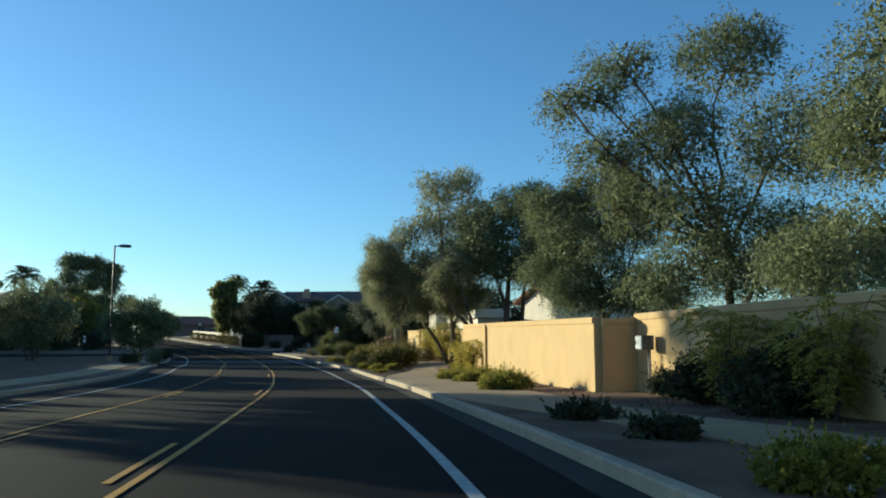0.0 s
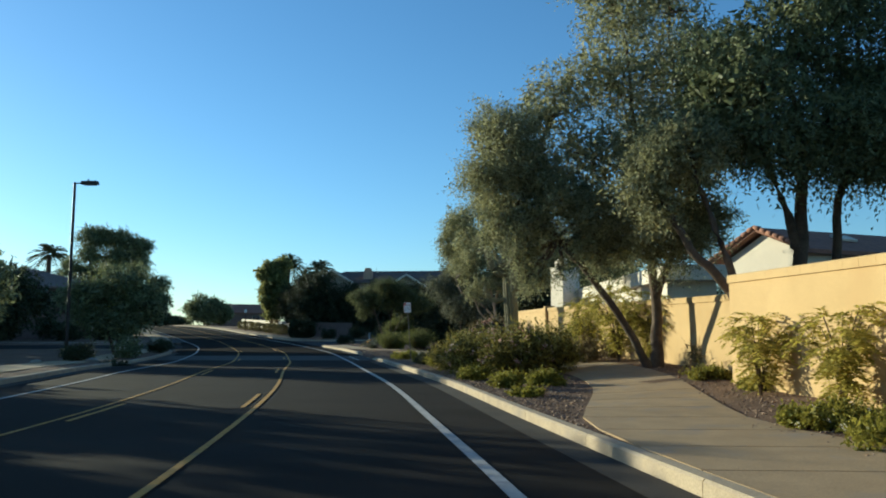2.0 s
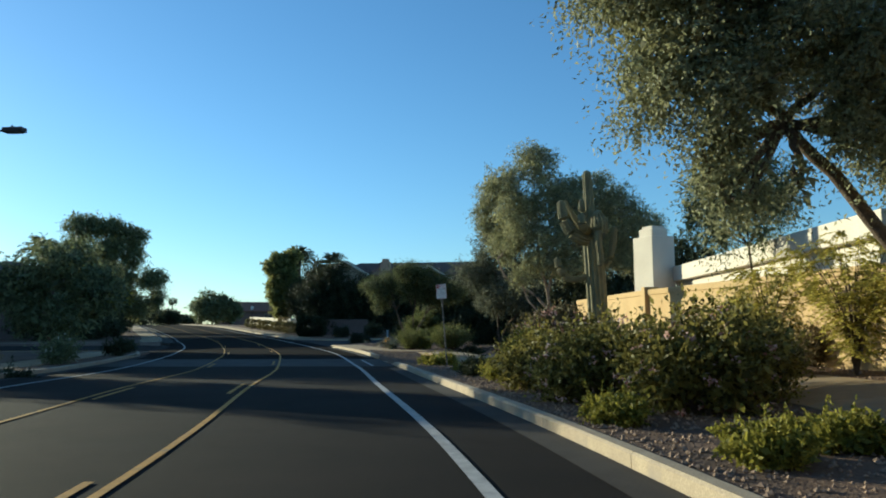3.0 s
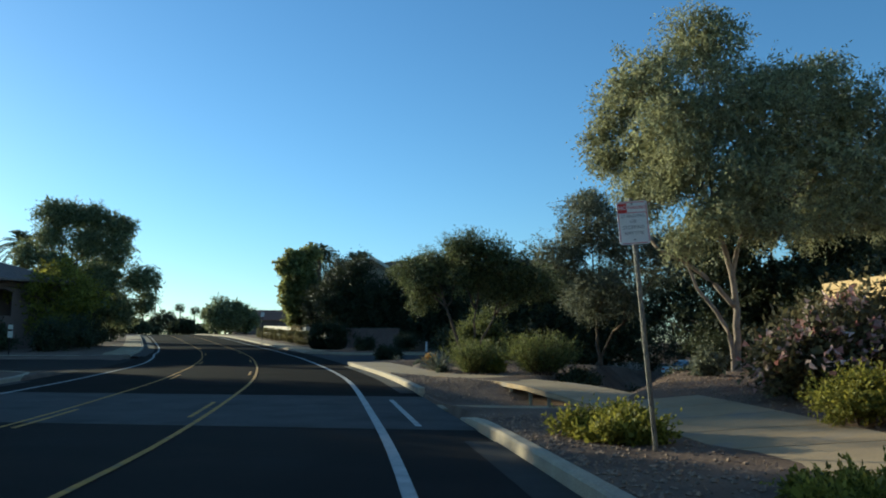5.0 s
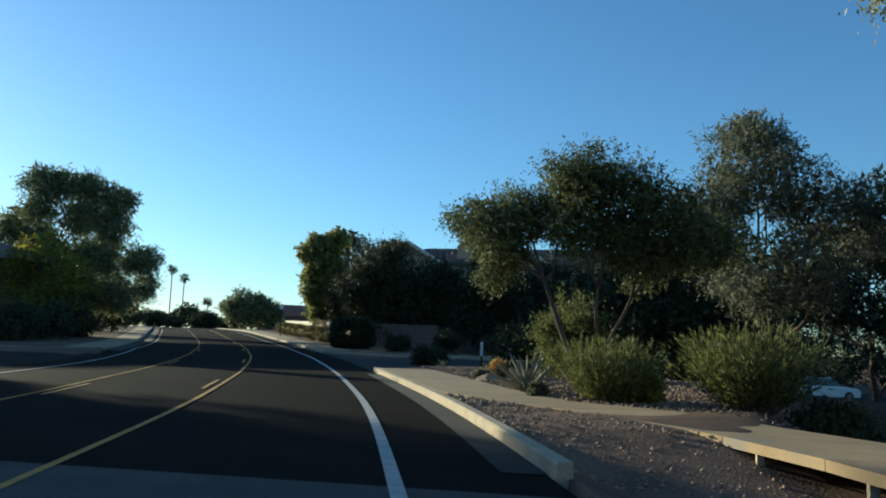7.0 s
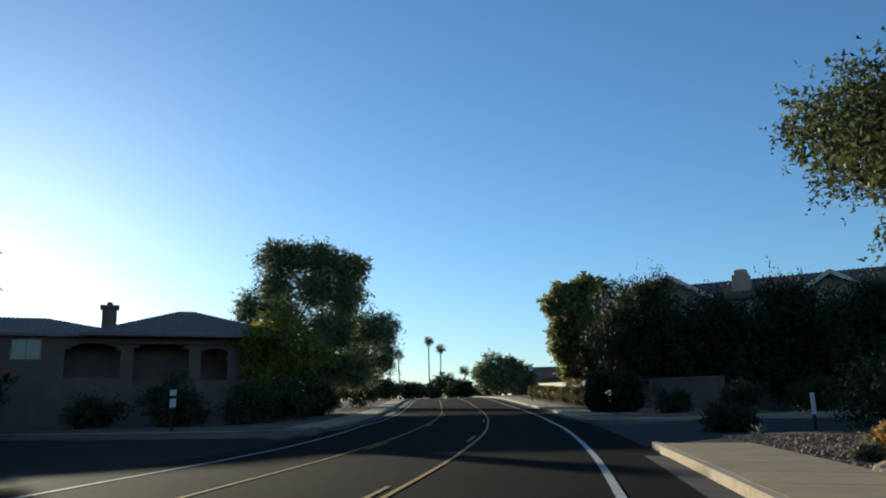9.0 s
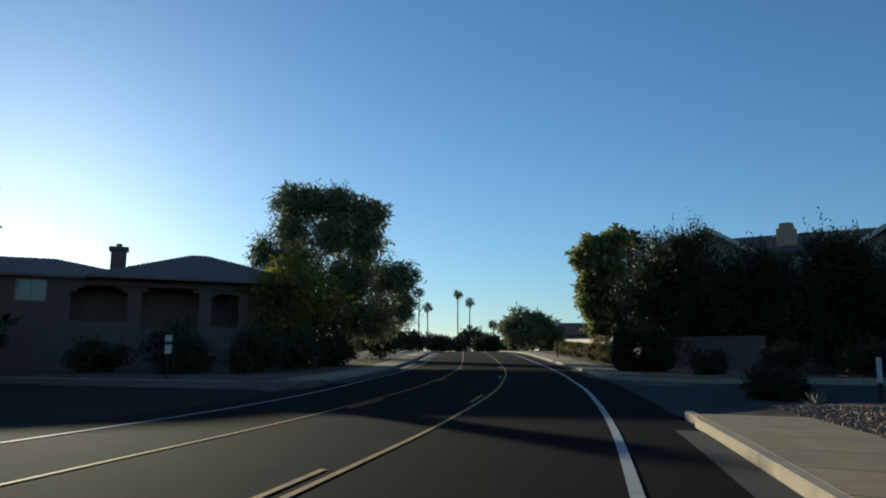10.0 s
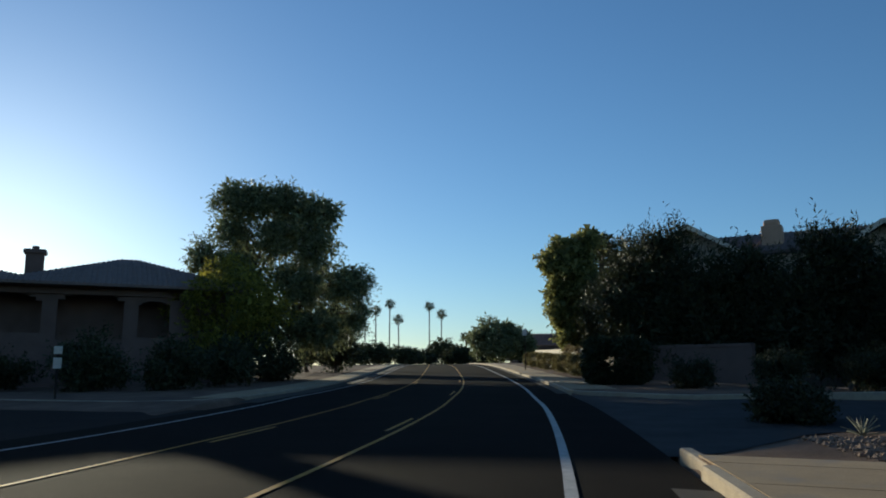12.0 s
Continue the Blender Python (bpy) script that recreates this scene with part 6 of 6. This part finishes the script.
for s in (-1, 1):
    v = [bm.verts.new(p) for p in ((0, -0.35, 5.1), (s * 2.6, -0.35, 3.98), (s * 2.6, 11.4, 3.98), (0, 11.4, 5.1), (0, -0.35, 4.94), (s * 2.6, -0.35, 3.82), (s * 2.6, 11.4, 3.82), (0, 11.4, 4.94))]
    for f in ((0, 1, 2, 3), (0, 4, 5, 1), (1, 5, 6, 2), (3, 2, 6, 7), (7, 6, 5, 4)):
        bm.faces.new([v[i] for i in (f if s > 0 else f[::-1])])
roof = part("roof", bm, ROOF, H)
verts, faces = [], []
for s in (-1, 1):
    for k in range(8):
        a = Vector((s * 2.6 * (1 - k / 8), -0.35, 3.98 + 1.12 * k / 8))
        b = Vector((s * 2.6 * (1 - (k + 1) / 8), -0.35, 3.98 + 1.12 * (k + 1) / 8))
        tv, tf = tube([a + Vector((0, -0.02, 0.03)), b + Vector((0, -0.02, 0.0))], [0.1, 0.08], 8)
        faces += [tuple(i + len(verts) for i in f) for f in tf]
        verts += tv
mesh_object("barge_tile", verts, faces, ROOF, roof, smooth=True)
bm = bmesh.new()
box(bm, (0.6, 0.9, 0.1), pose(1.1, 3.2, 4.7, 0, 23.3, 0), 0.02)
part("skylight", bm, STUCCO_WHITE, roof)

# the house far ahead
H = house("house", "low brown house with a broad tiled roof beside the far road", (-68.5, 213.5, 4.6), (0.9, 0.42))
bm = bmesh.new()
box(bm, (17.0, 9.0, 3.2), Matrix.Translation((0, 5, 1.4)))
part("wall", bm, STUCCO_BROWN, H)
bm = bmesh.new()
hip_roof(bm, -8.5, 8.5, 0.5, 9.5, 3.0, 5.3, 4.0, 0.7)
roof = part("roof", bm, ROOF, H)
tile_rows(roof, -8.5, 8.5, 0.5, 5.0, 3.0, 5.3, 4.0, ROOF, 0.7)
for r in (-4.0, 3.0):
    window(H, r, 1.7, 1.8, 1.2, 0.47)


# ---- street furniture ----
def street_lamp(place, height):
    x, y = place
    top = tagged(new("street_lamp"), "tall dark-bronze street lamp with a flat box head", "street lamp")
    top.location = (x, y, gz(x, y))
    bm = bmesh.new()
    bmesh.ops.create_cone(bm, segments=20, radius1=0.3, radius2=0.28, depth=0.5, cap_ends=True, matrix=Matrix.Translation((0, 0, 0.2)))
    part("footing", bm, CONCRETE, top)
    v, f = tube([(0, 0, 0.4), (0, 0, height * 0.5), (0, 0, height)], [0.09, 0.08, 0.07], 10)
    mesh_object("pole", v, f, STEEL, top)
    bm = bmesh.new()
    box(bm, (0.5, 0.07, 0.07), Matrix.Translation((0.25, 0, height - 0.05)), 0.01)
    part("arm", bm, STEEL, top)
    bm = bmesh.new()
    box(bm, (0.85, 0.38, 0.2), Matrix.Translation((0.85, 0, height - 0.05)), 0.03)
    head = part("lamp_head", bm, STEEL, top)
    bm = bmesh.new()
    box(bm, (0.55, 0.28, 0.02), Matrix.Translation((0.9, 0, height - 0.16)))
    part("lens", bm, GALV, head)
    bm = bmesh.new()
    bmesh.ops.create_cone(bm, segments=10, radius1=0.05, radius2=0.04, depth=0.12, cap_ends=True, matrix=Matrix.Translation((0.75, 0, height + 0.1)))
    part("photocell", bm, STEEL, head)


street_lamp((-26.6, 63.2), 9.3)


def lettering(parent, body, x, z, size, mat, y=-0.004):
    c = bpy.data.curves.new("lettering", "FONT")
    c.body, c.size, c.align_x, c.align_y, c.extrude = body, size, "CENTER", "CENTER", 0.0008
    c.materials.append(mat)
    ob = new("lettering", c)
    ob.parent = parent
    ob.matrix_basis = Matrix.Translation((x, y, z)) @ Matrix.Rotation(radians(90), 4, "X")
    deps = bpy.context.evaluated_depsgraph_get()
    me = bpy.data.meshes.new_from_object(ob.evaluated_get(deps))
    bpy.data.objects.remove(ob)
    real = new("lettering", me)
    real.parent = parent
    real.matrix_basis = Matrix.Translation((x, y, z)) @ Matrix.Rotation(radians(90), 4, "X")
    return real


def round_plate(bm, w, h, r, d0, d1):
    pts = []
    for cx, cz, a0 in ((w / 2 - r, h / 2 - r, 0), (-w / 2 + r, h / 2 - r, 90), (-w / 2 + r, -h / 2 + r, 180), (w / 2 - r, -h / 2 + r, 270)):
        for k in range(6):
            a = radians(a0 + 18 * k)
            pts.append((cx + r * math.cos(a), cz + r * math.sin(a)))
    f = [bm.verts.new((x, d0, z)) for x, z in pts]
    b = [bm.verts.new((x, d1, z)) for x, z in pts]
    bm.faces.new(f)
    bm.faces.new(b[::-1])
    for i in range(len(pts)):
        j = (i + 1) % len(pts)
        bm.faces.new((f[j], f[i], b[i], b[j]))


def parking_sign(place):
    top = tagged(new("parking_sign"), "white no-parking sign on a leaning steel post behind the kerb", "sign")
    x, y = place
    top.matrix_world = pose(x, y, gz(x, y), 0, -4.2, 8)
    bm = bmesh.new()
    for w, dy in ((0.05, 0.0), (0.022, -0.012)):
        box(bm, (w, 0.02, 2.8), Matrix.Translation((0, 0.02 + dy, 1.3)), 0.003)
    part("post", bm, GALV, top)
    bm = bmesh.new()
    round_plate(bm, 0.335, 0.475, 0.03, -0.004, 0.0)
    plate = part("plate", bm, SIGN_WHITE, top)
    plate.location = (0, 0, 2.43)
    bm = bmesh.new()
    for s, sx, sz in (((0, 0.224), 0.28, 0.007), ((0, -0.224), 0.28, 0.007), ((0, 0.11), 0.30, 0.006)):
        box(bm, (sx, 0.002, sz), Matrix.Translation((s[0], -0.0055, s[1])))
    for s in (-1, 1):
        box(bm, (0.007, 0.002, 0.42), Matrix.Translation((s * 0.155, -0.0055, 0)))
    part("border", bm, SIGN_RED, plate)
    bm = bmesh.new()
    box(bm, (0.095, 0.002, 0.1), Matrix.Translation((-0.104, -0.0055, 0.164)))
    part("red_panel", bm, SIGN_RED, plate)
    lettering(plate, "NO", -0.104, 0.164, 0.062, SIGN_WHITE, -0.0075)
    lettering(plate, "PARKING", 0.048, 0.164, 0.048, SIGN_RED, -0.0055)
    for body, z, mat in (("STANDING", 0.072, SIGN_GREY), ("OR", 0.012, SIGN_GREY), ("STOPPING", -0.052, SIGN_GREY), ("ANYTIME", -0.115, SIGN_GREY)):
        lettering(plate, body, 0, z, 0.052, mat, -0.0055)
    for z in (0.205, -0.185):
        bm = bmesh.new()
        bmesh.ops.create_cone(bm, segments=8, radius1=0.009, radius2=0.007, depth=0.008, cap_ends=True, matrix=Matrix.Translation((0, -0.008, z)) @ Matrix.Rotation(radians(90), 4, "X"))
        part("bolt", bm, STEEL, plate)


parking_sign((-7.93, 59.85))


def meter_box(place, turn):
    """A weathered metal cabinet on the wall with two conduits down to the ground."""
    top = tagged(new("meter_box"), "weathered pale metal meter cabinet on the stucco wall", "meter box")
    top.matrix_world = pose(place[0], place[1], gz(*place), 0, 0, turn)
    bm = bmesh.new()
    box(bm, (0.3, 0.4, 0.34), Matrix.Translation((-0.17, 0, 1.2)), 0.012)
    body = part("cabinet", bm, GALV, top)
    bm = bmesh.new()
    box(bm, (0.016, 0.35, 0.29), Matrix.Translation((-0.326, 0, 1.2)), 0.004)
    door = part("door", bm, SIGN_WHITE, top, "pale painted cabinet door")
    bm = bmesh.new()
    box(bm, (0.02, 0.02, 0.08), Matrix.Translation((-0.342, 0.13, 1.2)), 0.004)
    part("handle", bm, STEEL, door)
    for dy in (-0.13, -0.04):
        v, f = tube([(-0.1, dy, -0.2), (-0.1, dy, 1.05)], [0.02, 0.02], 10)
        mesh_object("conduit", v, f, GALV, top, smooth=True)


meter_box((4.93, 18.75), 7.8)


def footbridge():
    top = tagged(new("footbridge"), "low concrete footbridge deck on posts across the wash", "footbridge")
    ys_ = np.linspace(66.0, 74.3, 6)

    def deck_z(y):
        return float(road_z(y)) + 0.157 + 0.02 * math.sin(math.pi * (y - 66) / 8.3)

    for a, b in zip(ys_, ys_[1:]):
        c = []
        for yy, oo in ((a + 0.006, 0), (a + 0.006, 1.75), (b - 0.006, 1.75), (b - 0.006, 0)):
            o = float(walk_in(yy)) + oo
            c.append((float(on(yy, o)[0]), yy, deck_z(yy)))
        slab_panel(c, 0.11, top, name="deck_slab")
    for y in (67.2, 68.8, 70.4, 72.1):
        for o in (0.05, 1.65):
            x = float(on(y, float(walk_in(y)) + o)[0])
            zt = deck_z(y) - 0.11
            zb = gz(x, y) - 0.3
            bm = bmesh.new()
            box(bm, (0.085, 0.085, max(zt - zb, 0.2)), Matrix.Translation((x, y, (zt + zb) / 2)), 0.012)
            part("post", bm, KERB, top)


footbridge()


def marker_post(place, height, white, label):
    top = tagged(new("marker_post"), label, "marker post")
    top.location = (*place, gz(*place))
    bm = bmesh.new()
    box(bm, (0.09, 0.03, height), Matrix.Translation((0, 0, height / 2 - 0.1)), 0.008)
    part("post", bm, STEEL, top)
    bm = bmesh.new()
    box(bm, (0.12, 0.012, white), Matrix.Translation((0, -0.023, height - white / 2 - 0.1)), 0.004)
    part("panel", bm, SIGN_WHITE, top)


marker_post((-16.4, 96.6), 1.25, 0.6, "slim marker post with a white panel")
top = tagged(new("utility_marker"), "slim post with two small white notices by the kerb", "marker post")
top.location = (-45.2, 99.6, gz(-45.2, 99.6))
bm = bmesh.new()
box(bm, (0.08, 0.06, 2.2), Matrix.Translation((0, 0, 1.0)), 0.01)
part("post", bm, STEEL, top)
for z, h in ((1.85, 0.3), (1.35, 0.42)):
    bm = bmesh.new()
    box(bm, (0.3, 0.02, h), Matrix.Translation((0, -0.05, z)) , 0.005)
    part("notice", bm, STUCCO_WHITE, top).rotation_euler = (0, 0, radians(50))
x, _ = on(141, 2.6)
top = tagged(new("street_sign"), "slim pole with a small sign beside the pavement", "sign")
top.location = (float(x), 141.0, gz(float(x), 141.0))
v, f = tube([(0, 0, -0.2), (0, 0, 3.4)], [0.05, 0.045], 8)
mesh_object("pole", v, f, STEEL, top)
bm = bmesh.new()
box(bm, (0.4, 0.02, 0.5), Matrix.Translation((0, -0.06, 3.1)), 0.004)
part("plate", bm, SIGN_WHITE, top)


def boulder(place, size, seed, mat=ROCK, label="pale weathered boulder in the gravel"):
    rng = np.random.default_rng(seed)
    bm = bmesh.new()
    bmesh.ops.create_icosphere(bm, subdivisions=3, radius=1.0)
    off = Vector(rng.uniform(-20, 20, 3))
    for v in bm.verts:
        v.co *= 1 + 0.35 * noise.noise(v.co * 1.3 + off) + 0.1 * noise.noise(v.co * 4 + off)
        v.co = Vector((v.co.x * size[0], v.co.y * size[1], v.co.z * size[2]))
    me = bpy.data.meshes.new("boulder")
    bm.to_mesh(me)
    bm.free()
    me.materials.append(mat)
    ob = tagged(new("boulder", me), label, "rock")
    ob.location = (*place, gz(*place) + size[2] * 0.35)
    ob.rotation_euler = (0, 0, rng.uniform(0, 6))


for i, (bx, by, s) in enumerate(((-14.5, 83.6, 0.33), (-8.0, 79.2, 0.2), (-5.6, 79.6, 0.42), (-4.0, 80.0, 0.25), (-22.5, 54.0, 0.25), (-21.4, 56.3, 0.3), (-23.0, 58.9, 0.28))):
    boulder((bx, by), (s, s * 0.8, s * 0.45), 500 + i, ROCK_SAND if i == 0 else ROCK)

# ---- parked car far ahead ----
CAR_PAINT = material("white car paint", (0.72, 0.72, 0.7), (0.66, 0.66, 0.65), 0.25, 2, 20, 0.0, spec=0.6)
TYRE = material("tyre rubber", (0.02, 0.02, 0.02), None, 0.8, 9, 60, 0.2, 0.003)
LAMP_RED = material("red lamp glass", (0.4, 0.02, 0.02), None, 0.2, 9, 60, 0.0, spec=0.6)


def parked_car(place, turn, label):
    """A saloon car, its length along its own y axis."""
    top = tagged(new("parked_car"), label, "car")
    top.matrix_world = pose(place[0], place[1], gz(*place), 0, 0, turn)

    def skin(name, outline, half, mat, parent, taper=0.0, bevel=0.05, label=""):
        # a side outline (y, z) drawn out to the car's width
        bm = bmesh.new()
        rows = []
        for sx in (-1, 1):
            rows.append([bm.verts.new((sx * (half - taper * max(0, z - 0.9)), y, z)) for y, z in outline])
        bm.faces.new(rows[0][::-1])
        bm.faces.new(rows[1])
        for i in range(len(outline)):
            j = (i + 1) % len(outline)
            bm.faces.new((rows[0][i], rows[0][j], rows[1][j], rows[1][i]))
        bmesh.ops.recalc_face_normals(bm, faces=bm.faces)
        if bevel:
            bmesh.ops.bevel(bm, geom=list(bm.edges), offset=bevel, segments=2, affect="EDGES", profile=0.6)
        return part(name, bm, mat, parent, label, smooth=False)

    skin("body", [(-2.2, 0.3), (2.2, 0.3), (2.28, 0.55), (2.2, 0.78), (1.2, 0.92), (-1.55, 0.98), (-2.2, 0.95), (-2.28, 0.6)], 0.88, CAR_PAINT, top, bevel=0.07)
    skin("cabin", [(1.15, 0.9), (0.45, 1.36), (-0.95, 1.38), (-1.7, 0.95)], 0.8, GLASS_DARK, top, 0.32, 0.03, "dark tinted windows")
    skin("roof", [(0.5, 1.35), (0.35, 1.42), (-0.85, 1.44), (-1.05, 1.36)], 0.68, CAR_PAINT, top, 0.1, 0.02)
    for sx in (-1, 1):
        for name, y, z, mat in (("headlight", 2.22, 0.66, SIGN_WHITE), ("tail_light", -2.22, 0.78, LAMP_RED)):
            bm = bmesh.new()
            box(bm, (0.34, 0.1, 0.14), Matrix.Translation((sx * 0.62, y, z)), 0.02)
            part(name, bm, mat, top)
        for sy in (-1.38, 1.38):
            bm = bmesh.new()
            turn_y = Matrix.Rotation(radians(90), 4, "Y")
            bmesh.ops.create_cone(bm, segments=24, radius1=0.32, radius2=0.32, depth=0.2, cap_ends=True, matrix=Matrix.Translation((sx * 0.8, sy, 0.32)) @ turn_y)
            wheel = part("wheel", bm, TYRE, top)
            bm = bmesh.new()
            bmesh.ops.create_cone(bm, segments=16, radius1=0.2, radius2=0.18, depth=0.03, cap_ends=True, matrix=Matrix.Translation((sx * 0.905, sy, 0.32)) @ turn_y)
            part("rim", bm, GALV, wheel)


parked_car((-67.8, 192.0), -62, "pale parked car beside the far pavement")
parked_car((1.2, 112.4), -64, "white parked car on the side street beyond the wash")

# ---- loose gravel over the planting beds ----
rng = np.random.default_rng(7)
verts, faces = [], []
octa = np.array(((1, 0, 0), (0, 1, 0), (-1, 0, 0), (0, -1, 0), (0, 0, 0.8), (0, 0, -0.8)))
tri = ((0, 1, 4), (1, 2, 4), (2, 3, 4), (3, 0, 4), (1, 0, 5), (2, 1, 5), (3, 2, 5), (0, 3, 5))
count = 0
while count < 32000:
    coarse = count >= 24000
    y = rng.uniform(76, 93) if coarse else rng.uniform(20, 93)
    o = 1.6 + rng.uniform(0, 1) ** 1.4 * 9.0
    wi = float(walk_in(y))
    if wi - 0.05 < o < wi + 1.8 or (64 < y < 70.5 and o < 3.0):
        continue
    x = float(on(y, o)[0])
    s = rng.uniform(0.02, 0.055) if coarse else rng.uniform(0.009, 0.034)
    turn = rng.uniform(0, 6.28)
    m = (octa * rng.uniform(0.6, 1.3, (6, 3)) * s) @ np.array(((math.cos(turn), math.sin(turn), 0), (-math.sin(turn), math.cos(turn), 0), (0, 0, 1))) + np.array((x, y, gz(x, y) + s * 0.3 + 0.05 * noise.noise((x * 0.5, y * 0.5, 3)) * (0 if o < 2.9 else 1)))
    n = len(verts)
    verts += m.tolist()
    faces += [(a + n, b + n, c + n) for a, b, c in tri]
    count += 1
tagged(mesh_object("gravel", verts, faces, STONE), "loose brown gravel stones strewn over the planting beds", "gravel", kind="stuff")
